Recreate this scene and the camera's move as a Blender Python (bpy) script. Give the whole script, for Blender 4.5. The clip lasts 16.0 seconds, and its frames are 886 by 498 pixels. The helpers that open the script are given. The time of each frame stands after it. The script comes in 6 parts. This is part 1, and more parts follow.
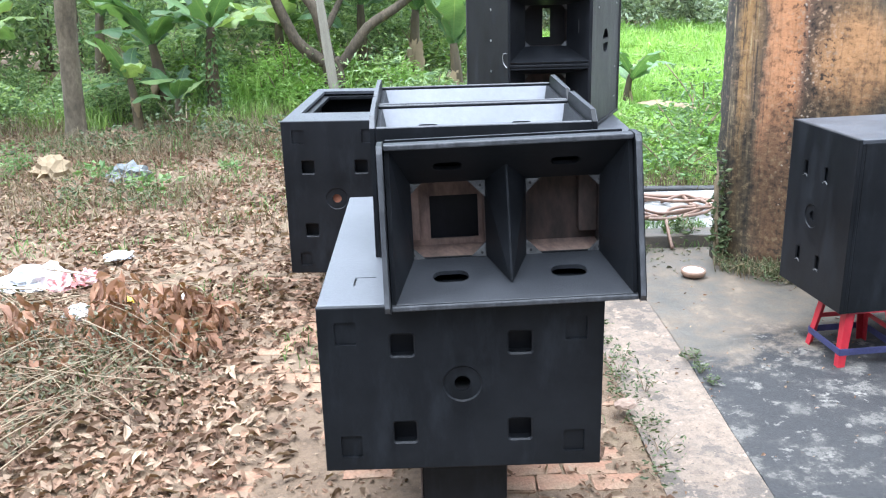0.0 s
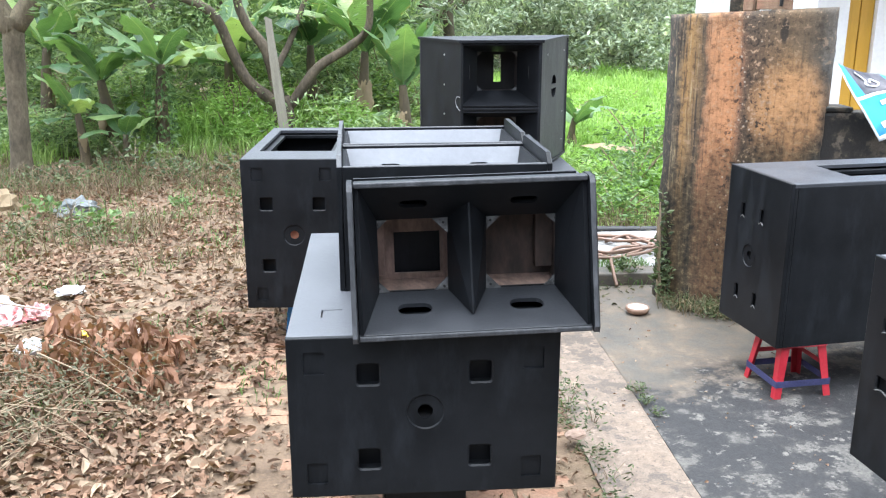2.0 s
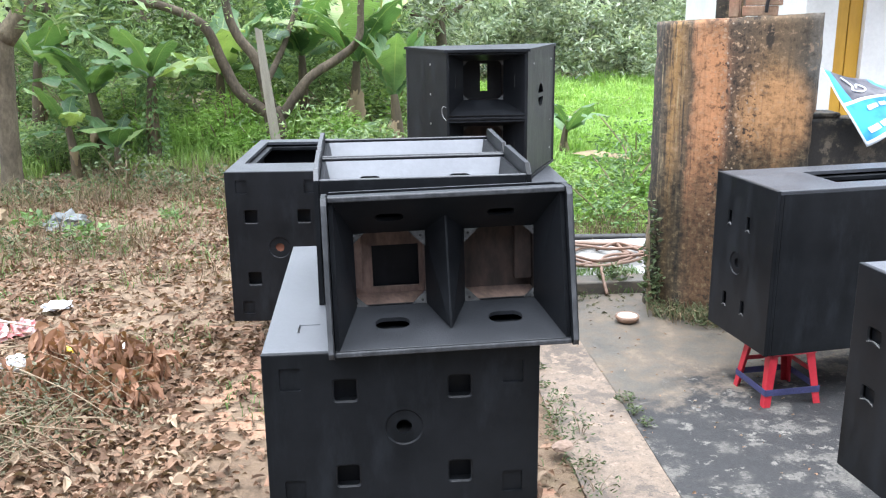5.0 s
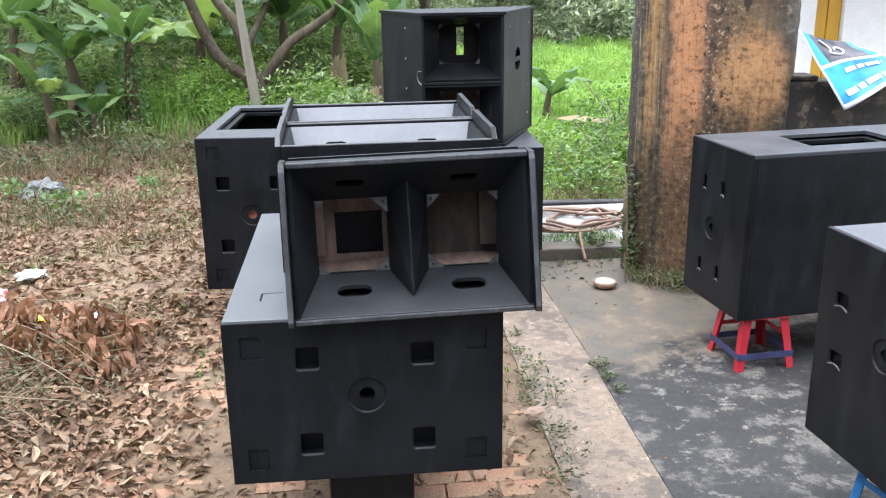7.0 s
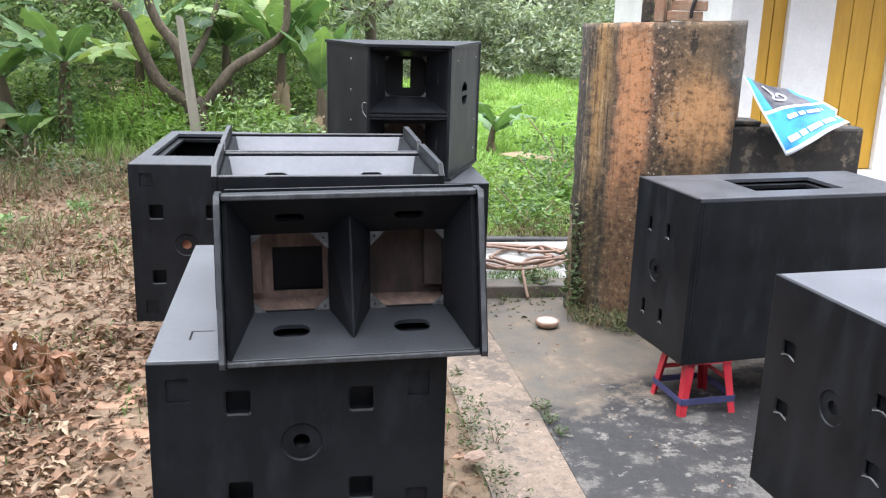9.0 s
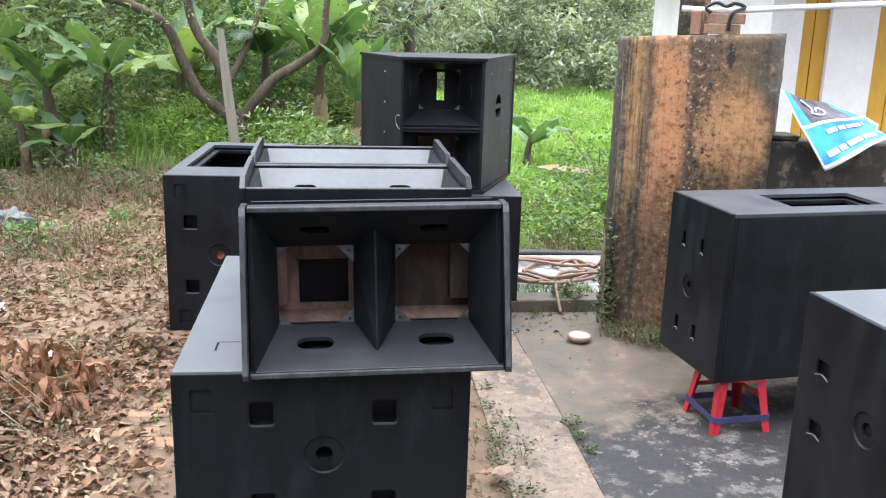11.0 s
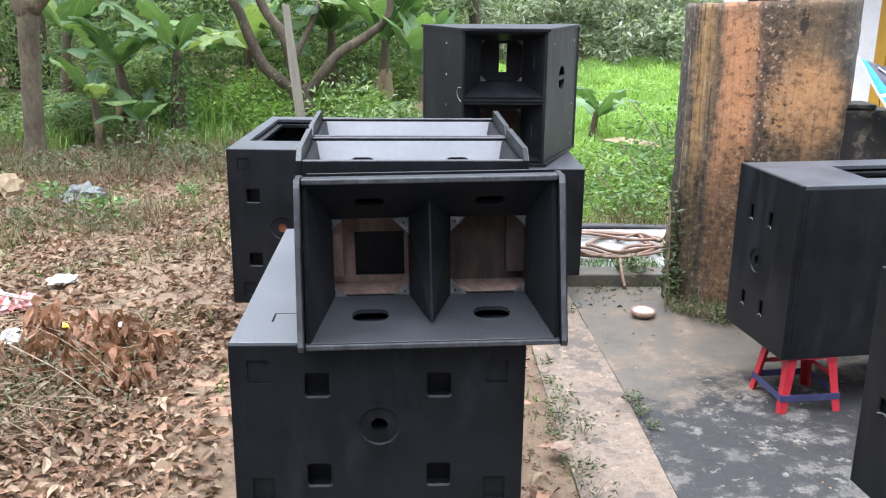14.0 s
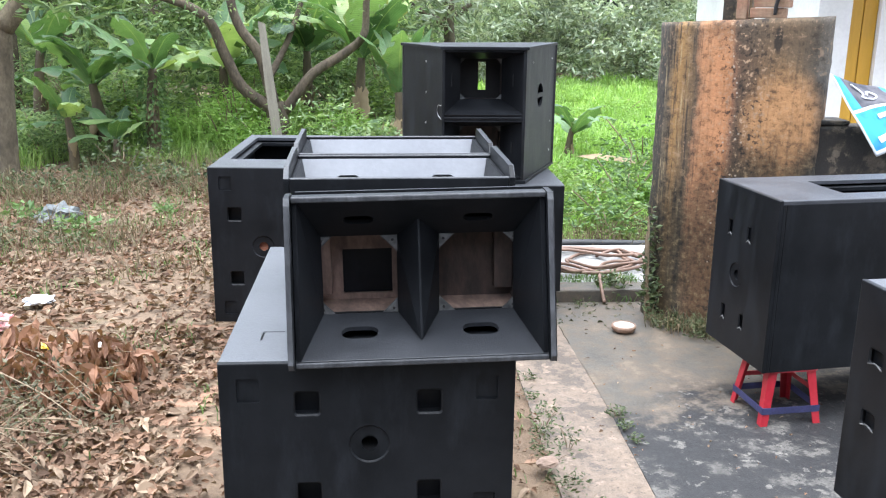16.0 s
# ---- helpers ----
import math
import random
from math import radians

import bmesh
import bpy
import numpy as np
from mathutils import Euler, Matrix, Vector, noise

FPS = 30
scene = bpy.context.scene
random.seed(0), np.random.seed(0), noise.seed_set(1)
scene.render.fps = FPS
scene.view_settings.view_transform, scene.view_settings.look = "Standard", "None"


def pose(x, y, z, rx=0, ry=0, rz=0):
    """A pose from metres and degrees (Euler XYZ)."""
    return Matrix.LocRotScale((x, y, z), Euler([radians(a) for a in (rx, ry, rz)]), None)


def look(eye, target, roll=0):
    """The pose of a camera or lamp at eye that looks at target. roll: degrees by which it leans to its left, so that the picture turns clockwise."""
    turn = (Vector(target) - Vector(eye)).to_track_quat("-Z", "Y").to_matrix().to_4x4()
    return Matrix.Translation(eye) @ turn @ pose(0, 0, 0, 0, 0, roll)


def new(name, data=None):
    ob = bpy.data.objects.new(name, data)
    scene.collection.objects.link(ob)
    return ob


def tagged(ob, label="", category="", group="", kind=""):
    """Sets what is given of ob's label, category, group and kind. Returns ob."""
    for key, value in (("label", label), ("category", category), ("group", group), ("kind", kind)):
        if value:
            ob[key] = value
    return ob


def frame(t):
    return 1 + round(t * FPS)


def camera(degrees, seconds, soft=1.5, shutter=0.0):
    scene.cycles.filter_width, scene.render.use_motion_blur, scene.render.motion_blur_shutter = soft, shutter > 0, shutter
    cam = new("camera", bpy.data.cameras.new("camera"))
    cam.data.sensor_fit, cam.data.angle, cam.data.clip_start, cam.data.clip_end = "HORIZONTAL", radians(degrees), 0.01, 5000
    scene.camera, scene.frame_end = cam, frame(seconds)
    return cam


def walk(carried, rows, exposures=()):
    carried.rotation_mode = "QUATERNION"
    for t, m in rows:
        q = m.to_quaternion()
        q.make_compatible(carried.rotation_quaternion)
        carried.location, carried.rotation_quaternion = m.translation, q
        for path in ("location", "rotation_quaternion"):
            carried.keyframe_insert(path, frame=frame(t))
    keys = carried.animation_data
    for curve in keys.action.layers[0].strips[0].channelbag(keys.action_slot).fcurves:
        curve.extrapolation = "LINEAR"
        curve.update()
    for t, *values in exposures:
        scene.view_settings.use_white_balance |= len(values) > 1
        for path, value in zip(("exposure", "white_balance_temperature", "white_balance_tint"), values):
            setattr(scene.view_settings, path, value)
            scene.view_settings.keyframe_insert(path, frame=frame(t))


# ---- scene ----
cam = camera(51.9, 16.0, 1.2)
PATH = [
    (0, (0.362, -2.539, 1.978), (0.381, -0.637, 1.359), -1.5),
    (0.5, (0.36, -2.627, 2.0), (0.438, -0.728, 1.375), -2.3),
    (1, (0.259, -2.686, 2.01), (0.412, -0.777, 1.434), -1.1),
    (1.5, (0.26, -2.705, 2.011), (0.452, -0.788, 1.476), 0.1),
    (2, (0.287, -2.678, 2.006), (0.435, -0.757, 1.468), -0.0),
    (2.5, (0.312, -2.664, 2.016), (0.435, -0.739, 1.489), -0.2),
    (3, (0.328, -2.656, 2.014), (0.444, -0.729, 1.49), -0.2),
    (3.5, (0.334, -2.65, 2.015), (0.447, -0.723, 1.49), -0.2),
    (4, (0.346, -2.653, 2.015), (0.469, -0.726, 1.497), -0.3),
    (6.5, (0.412, -2.636, 2.011), (0.584, -0.725, 1.447), -0.9),
    (7, (0.449, -2.623, 2.004), (0.619, -0.72, 1.411), -0.8),
    (7.5, (0.391, -2.59, 1.999), (0.637, -0.698, 1.399), -0.3),
    (8, (0.324, -2.552, 1.993), (0.675, -0.67, 1.415), 0.7),
    (8.5, (0.38, -2.51, 1.992), (0.749, -0.623, 1.441), 1.7),
    (9, (0.449, -2.499, 1.994), (0.752, -0.594, 1.469), 1.7),
    (9.2, (0.458, -2.497, 1.994), (0.741, -0.588, 1.469), 1.6),
    (11.5, (0.519, -2.487, 1.999), (0.692, -0.558, 1.499), 2.1),
    (12, (0.557, -2.48, 1.988), (0.662, -0.551, 1.468), 2.7),
    (12.5, (0.562, -2.486, 1.988), (0.665, -0.557, 1.469), 2.4),
    (13, (0.559, -2.488, 1.988), (0.653, -0.561, 1.459), 1.8),
    (13.5, (0.547, -2.482, 1.984), (0.622, -0.56, 1.437), 1.0),
    (14, (0.528, -2.47, 1.985), (0.601, -0.551, 1.426), 0.6),
    (14.5, (0.506, -2.471, 1.987), (0.594, -0.551, 1.433), 0.4),
    (15, (0.491, -2.471, 1.981), (0.591, -0.552, 1.427), 0.8),
    (15.5, (0.485, -2.477, 1.981), (0.599, -0.557, 1.433), 1.0),
    (16, (0.483, -2.481, 1.987), (0.613, -0.555, 1.465), 0.6),
]
EXPOSURE = 1.94
STOPS = [(0, 0.36, 5850, 10), (1.0, 0.29, 6050, 10), (1.5, 0.25, 6150, 10), (4.0, 0.23, 6200, 11), (6.5, -0.02, 6300, 12), (9.0, -0.05, 6450, 14), (12.5, -0.04, 6400, 14), (14.5, 0.02, 6200, 13), (16, 0.08, 6200, 12)]
walk(cam, [(t, look(eye, target, roll)) for t, eye, target, roll in PATH], [(t, EXPOSURE + s, kelvin, tint) for t, s, kelvin, tint in STOPS])

# ---------------------------------------------------------------- light
world = bpy.data.worlds.new("world")
scene.world = world
world.use_nodes = True
wn = world.node_tree
sky = wn.nodes.new("ShaderNodeTexSky")
sky.sky_type = "NISHITA"
sky.sun_disc = False
sky.sun_elevation = radians(80)
sky.sun_rotation = radians(-75)
sky.air_density, sky.dust_density, sky.ozone_density = 1.0, 1.2, 1.6
haze = wn.nodes.new("ShaderNodeHueSaturation")
haze.inputs["Saturation"].default_value = 0.4
wn.links.new(sky.outputs[0], haze.inputs["Color"])
wn.links.new(haze.outputs[0], wn.nodes["Background"].inputs[0])
wn.nodes["Background"].inputs[1].default_value = 0.15
sun = new("sun", bpy.data.lights.new("sun", "SUN"))
sun.data.energy, sun.data.angle, sun.data.color = 2.6, radians(90), (0.95, 0.99, 1.0)
sun.matrix_world = look((-0.3, 0.2, 9), (0, 0, 0))


# ---------------------------------------------------------------- materials
def tree_of(name):
    m = bpy.data.materials.new(name)
    m.use_nodes = True
    return m, m.node_tree, m.node_tree.nodes["Principled BSDF"]


def node(nt, kind, **values):
    n = nt.nodes.new(kind)
    for k, v in values.items():
        n.inputs[k].default_value = v
    return n


def noise_tex(nt, scale, detail=6, rough=0.6, stretch=(1, 1, 1), where="Object"):
    co = nt.nodes.new("ShaderNodeTexCoord")
    mp = node(nt, "ShaderNodeMapping", Scale=stretch)
    nt.links.new(co.outputs[where], mp.inputs[0])
    n = node(nt, "ShaderNodeTexNoise", Scale=scale, Detail=detail, Roughness=rough)
    nt.links.new(mp.outputs[0], n.inputs["Vector"])
    return n.outputs[0]


def ramp(nt, fac, stops):
    r = nt.nodes.new("ShaderNodeValToRGB")
    els = r.color_ramp.elements
    while len(els) < len(stops):
        els.new(0.5)
    for e, (p, c) in zip(els, stops):
        e.position, e.color = p, (*c, 1) if len(c) == 3 else c
    nt.links.new(fac, r.inputs[0])
    return r.outputs[0]


def mix(nt, fac, a, b, mode="MIX"):
    m = nt.nodes.new("ShaderNodeMix")
    m.data_type, m.blend_type = "RGBA", mode
    for sock, v in ((m.inputs[0], fac), (m.inputs[6], a), (m.inputs[7], b)):
        if isinstance(v, (int, float)):
            sock.default_value = v
        elif isinstance(v, tuple):
            sock.default_value = (*v, 1)
        else:
            nt.links.new(v, sock)
    return m.outputs[2]


def grey(v):
    return (v, v, v)


def bump(nt, bs, height, strength, dist=0.01):
    b = node(nt, "ShaderNodeBump", Strength=strength, Distance=dist)
    nt.links.new(height, b.inputs["Height"])
    nt.links.new(b.outputs[0], bs.inputs["Normal"])


def surface(name, a, b, scale, rough=(0.6, 0.8), fine=60, fine_amt=0.25, bump_s=0.2, stretch=(1, 1, 1), metal=0.0, island=0.0, where="Object", spec=0.5):
    """Two colours at a large scale, a fine grain over them, relief."""
    m, nt, bs = tree_of(name)
    big = noise_tex(nt, scale, 5, 0.6, stretch, where)
    small = noise_tex(nt, fine, 4, 0.65, stretch, where)
    col = ramp(nt, big, [(0.32, a), (0.68, b)])
    g = ramp(nt, small, [(0.25, grey(1 - fine_amt)), (0.75, grey(1 + 0.0))])
    col = mix(nt, 1.0, col, g, "MULTIPLY")
    if island:
        gi = nt.nodes.new("ShaderNodeNewGeometry")
        col = mix(nt, 1.0, col, ramp(nt, gi.outputs["Random Per Island"], [(0, grey(1 - island)), (1, grey(1))]), "MULTIPLY")
    nt.links.new(col, bs.inputs["Base Color"])
    nt.links.new(ramp(nt, big, [(0.3, grey(rough[0])), (0.7, grey(rough[1]))]), bs.inputs["Roughness"])
    bs.inputs["Metallic"].default_value = metal
    bs.inputs["Specular IOR Level"].default_value = spec
    if bump_s:
        bump(nt, bs, small, bump_s)
    return m


def leafy(name, cols, rough=0.45, glow=0.4, scale=0.8, spec=0.5, by_object=False, deep=0.6):
    """Foliage: colour by leaf, light passing through."""
    m, nt, bs = tree_of(name)
    gi = nt.nodes.new("ShaderNodeNewGeometry")
    n = len(cols)
    if by_object:
        gi = nt.nodes.new("ShaderNodeObjectInfo")
    col = ramp(nt, gi.outputs["Random" if by_object else "Random Per Island"], [((i + 0.0) / (n - 1), c) for i, c in enumerate(cols)])
    # Noise patches darken the colour; a low deep paints shaded hollows into foliage.
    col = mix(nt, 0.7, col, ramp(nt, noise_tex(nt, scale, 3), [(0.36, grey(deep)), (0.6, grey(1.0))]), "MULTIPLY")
    nt.links.new(col, bs.inputs["Base Color"])
    bs.inputs["Roughness"].default_value = rough
    bs.inputs["Specular IOR Level"].default_value = spec
    tr = nt.nodes.new("ShaderNodeBsdfTranslucent")
    nt.links.new(mix(nt, 1.0, col, (1.0, 1.0, 0.55), "MULTIPLY"), tr.inputs[0])
    ms = node(nt, "ShaderNodeMixShader")
    ms.inputs[0].default_value = glow
    nt.links.new(bs.outputs[0], ms.inputs[1])
    nt.links.new(tr.outputs[0], ms.inputs[2])
    nt.links.new(ms.outputs[0], nt.nodes["Material Output"].inputs[0])
    return m


def veined_leaf():
    """Broad leaf: pale midrib, fine cross veins, shade that differs from leaf to leaf."""
    m, nt, bs = tree_of("banana_leaf")
    info = nt.nodes.new("ShaderNodeObjectInfo")
    co = nt.nodes.new("ShaderNodeTexCoord")
    sep = nt.nodes.new("ShaderNodeSeparateXYZ")
    nt.links.new(co.outputs["UV"], sep.inputs[0])
    col = ramp(nt, info.outputs["Random"], [(0, (0.06, 0.13, 0.062)), (0.35, (0.12, 0.235, 0.095)), (0.7, (0.22, 0.37, 0.15)), (1, (0.43, 0.57, 0.22))])
    wave = node(nt, "ShaderNodeTexWave", Scale=17.0, Distortion=2.5, Detail=3.0)
    nt.links.new(co.outputs["UV"], wave.inputs["Vector"])
    vein = ramp(nt, wave.outputs[1], [(0.0, grey(0.84)), (0.6, grey(1.0))])
    col = mix(nt, 1.0, col, vein, "MULTIPLY")
    col = mix(nt, 0.8, col, ramp(nt, noise_tex(nt, 3.5, 4), [(0.3, grey(0.55)), (0.65, grey(1.0))]), "MULTIPLY")
    rib = ramp(nt, sep.outputs[1], [(0.475, grey(0)), (0.492, grey(0.6)), (0.508, grey(0.6)), (0.525, grey(0))])
    col = mix(nt, rib, col, (0.3, 0.38, 0.16))
    edge = ramp(nt, sep.outputs[1], [(0.0, grey(0.7)), (0.06, grey(0.0)), (0.94, grey(0.0)), (1.0, grey(0.7))])
    col = mix(nt, mix(nt, 1.0, edge, ramp(nt, noise_tex(nt, 6, 3), [(0.48, grey(0)), (0.6, grey(1))]), "MULTIPLY"), col, (0.3, 0.22, 0.1))
    nt.links.new(col, bs.inputs["Base Color"])
    bs.inputs["Roughness"].default_value = 0.36
    bump(nt, bs, wave.outputs[1], 0.35, 0.01)
    tr = nt.nodes.new("ShaderNodeBsdfTranslucent")
    nt.links.new(mix(nt, 1.0, col, (1.0, 1.0, 0.5), "MULTIPLY"), tr.inputs[0])
    ms = node(nt, "ShaderNodeMixShader")
    ms.inputs[0].default_value = 0.35
    nt.links.new(bs.outputs[0], ms.inputs[1])
    nt.links.new(tr.outputs[0], ms.inputs[2])
    nt.links.new(ms.outputs[0], nt.nodes["Material Output"].inputs[0])
    return m


def black_paint():
    m, nt, bs = tree_of("black_paint")
    cloud = noise_tex(nt, 3.0, 6, 0.65)
    brush = noise_tex(nt, 9, 6, 0.7, (1, 1, 0.3))
    grain = noise_tex(nt, 260, 3, 0.6)
    wood = noise_tex(nt, 14, 4, 0.6, (0.6, 0.6, 9))
    col = ramp(nt, cloud, [(0.36, (0.0042, 0.0049, 0.006)), (0.62, (0.0105, 0.0115, 0.0135))])
    col = mix(nt, ramp(nt, brush, [(0.5, grey(0)), (0.68, grey(0.6))]), col, (0.019, 0.0215, 0.0255))
    nt.links.new(col, bs.inputs["Base Color"])
    nt.links.new(ramp(nt, brush, [(0.3, grey(0.4)), (0.7, grey(0.52))]), bs.inputs["Roughness"])
    bs.inputs["Specular IOR Level"].default_value = 0.2
    hsum = mix(nt, 0.4, grain, wood)
    bump(nt, bs, hsum, 0.18, 0.003)
    return m


def maths(nt, op, a, b=0.0, c=0.0):
    """One sum on sockets or numbers."""
    n = nt.nodes.new("ShaderNodeMath")
    n.operation = op
    for sock, v in zip(n.inputs, (a, b, c)):
        if isinstance(v, (int, float)):
            sock.default_value = v
        else:
            nt.links.new(v, sock)
    return n.outputs[0]


def blob(nt, co, centre, size):
    """Soft round patch, 1 in its middle."""
    mp = node(nt, "ShaderNodeMapping", Location=(-centre[0] / size[0], 0, -centre[1] / size[1]), Scale=(1 / size[0], 0.01, 1 / size[1]))
    nt.links.new(co.outputs["Object"], mp.inputs[0])
    g = nt.nodes.new("ShaderNodeTexGradient")
    g.gradient_type = "SPHERICAL"
    nt.links.new(mp.outputs[0], g.inputs[0])
    return g.outputs[1]


def plaster_stained():
    """Old ochre plaster: rain streaks, bare orange render, flaked edges, lichen, blackened foot."""
    m, nt, bs = tree_of("stained_plaster")
    co = nt.nodes.new("ShaderNodeTexCoord")
    sep = nt.nodes.new("ShaderNodeSeparateXYZ")
    nt.links.new(co.outputs["Object"], sep.inputs[0])
    x, z = sep.outputs[0], sep.outputs[2]
    cloud = noise_tex(nt, 3.0, 7, 0.62)
    rag = noise_tex(nt, 11, 9, 0.72)
    streak = noise_tex(nt, 9.0, 6, 0.6, (1.5, 1.5, 0.10))
    thin = noise_tex(nt, 30, 5, 0.6, (1.6, 1.6, 0.05))
    grain = noise_tex(nt, 60, 6, 0.75)
    speck = noise_tex(nt, 26, 8, 0.7)
    along = maths(nt, "MULTIPLY_ADD", rag, 0.10, maths(nt, "MULTIPLY_ADD", cloud, 0.14, maths(nt, "MULTIPLY_ADD", streak, 0.08, maths(nt, "ADD", x, -0.165))))
    col = ramp(nt, along, [(0.0, (0.06, 0.052, 0.042)), (0.05, (0.15, 0.115, 0.075)), (0.09, (0.34, 0.195, 0.075)), (0.14, (0.24, 0.15, 0.07)), (0.185, (0.115, 0.08, 0.05)), (0.215, (0.34, 0.175, 0.09)), (0.25, (0.50, 0.24, 0.112)), (0.40, (0.49, 0.225, 0.10)), (0.435, (0.24, 0.125, 0.07)), (0.47, (0.10, 0.062, 0.038)), (0.60, (0.17, 0.105, 0.055)), (0.70, (0.25, 0.148, 0.068)), (0.80, (0.20, 0.13, 0.068)), (0.88, (0.085, 0.072, 0.056)), (0.94, (0.20, 0.185, 0.16))])
    # warm patch low on the right, dark top edge there, one black run
    warm = ramp(nt, maths(nt, "MULTIPLY_ADD", rag, 0.5, maths(nt, "ADD", blob(nt, co, (0.73, 1.30), (0.30, 0.42)), -0.25)), [(0.12, grey(0)), (0.5, grey(0.95))])
    col = mix(nt, warm, col, (0.47, 0.245, 0.105))
    dusk = ramp(nt, maths(nt, "MULTIPLY_ADD", cloud, 0.5, maths(nt, "MULTIPLY_ADD", x, 0.35, maths(nt, "ADD", z, -1.96))), [(0.14, grey(0)), (0.34, grey(0.6))])
    col = mix(nt, dusk, col, (0.085, 0.066, 0.045))
    run = ramp(nt, maths(nt, "MULTIPLY_ADD", rag, 0.35, blob(nt, co, (0.665, 1.80), (0.04, 0.13))), [(0.46, grey(0)), (0.72, grey(0.85))])
    col = mix(nt, run, col, (0.02, 0.017, 0.014))
    # long thin runs, stronger towards the left end
    left = ramp(nt, x, [(0.17, grey(0.95)), (0.3, grey(0.18)), (0.62, grey(0.3))])
    col = mix(nt, mix(nt, 1.0, ramp(nt, thin, [(0.52, grey(0)), (0.60, grey(0.9))]), left, "MULTIPLY"), col, (0.045, 0.036, 0.027))
    col = mix(nt, mix(nt, 1.0, ramp(nt, thin, [(0.34, grey(0.85)), (0.42, grey(0))]), ramp(nt, x, [(0.14, grey(0.9)), (0.22, grey(0))]), "MULTIPLY"), col, (0.46, 0.36, 0.19))
    # flakes along the dark band and the rim of the bare part
    rim = ramp(nt, maths(nt, "ABSOLUTE", maths(nt, "ADD", along, -0.50)), [(0.0, grey(1)), (0.10, grey(0.85)), (0.18, grey(0.4))])
    col = mix(nt, mix(nt, 1.0, ramp(nt, speck, [(0.42, grey(1)), (0.45, grey(0))]), rim, "MULTIPLY"), col, (0.035, 0.024, 0.017))
    col = mix(nt, mix(nt, 1.0, ramp(nt, speck, [(0.565, grey(0)), (0.585, grey(1))]), rim, "MULTIPLY"), col, (0.40, 0.26, 0.16))
    # blackened, mossy lower part, reaching higher to the right
    foot = maths(nt, "MULTIPLY_ADD", rag, 0.55, maths(nt, "MULTIPLY_ADD", cloud, 0.5, maths(nt, "MULTIPLY_ADD", x, -0.35, z)))
    low = ramp(nt, maths(nt, "MULTIPLY", foot, 0.5), [(0.50, grey(1.0)), (0.66, grey(0.85)), (0.80, grey(0.0))])
    moss = ramp(nt, speck, [(0.36, (0.008, 0.007, 0.005)), (0.46, (0.022, 0.018, 0.010)), (0.56, (0.05, 0.038, 0.019)), (0.63, (0.16, 0.12, 0.06)), (0.68, (0.032, 0.028, 0.015))])
    col = mix(nt, low, col, mix(nt, 0.16, moss, col))
    vor = node(nt, "ShaderNodeTexVoronoi", Scale=26.0)
    nt.links.new(co.outputs["Object"], vor.inputs["Vector"])
    spot = ramp(nt, vor.outputs["Distance"], [(0.12, grey(0.9)), (0.2, grey(0))])
    spot = mix(nt, 1.0, spot, ramp(nt, noise_tex(nt, 6.0, 3), [(0.46, grey(0)), (0.52, grey(1))]), "MULTIPLY")
    spot = mix(nt, 1.0, spot, ramp(nt, x, [(0.30, grey(0)), (0.40, grey(1)), (0.52, grey(0.9)), (0.64, grey(0))]), "MULTIPLY")
    col = mix(nt, spot, col, (0.42, 0.34, 0.26))
    col = mix(nt, 1.0, col, ramp(nt, grain, [(0.3, grey(0.72)), (0.6, grey(1.0))]), "MULTIPLY")
    col = mix(nt, 0.75, col, ramp(nt, rag, [(0.36, grey(0.35)), (0.46, grey(0.9)), (0.54, grey(1.0))]), "MULTIPLY")
    nt.links.new(col, bs.inputs["Base Color"])
    bs.inputs["Roughness"].default_value = 0.92
    bump(nt, bs, mix(nt, 0.5, grain, speck), 0.6, 0.010)
    return m


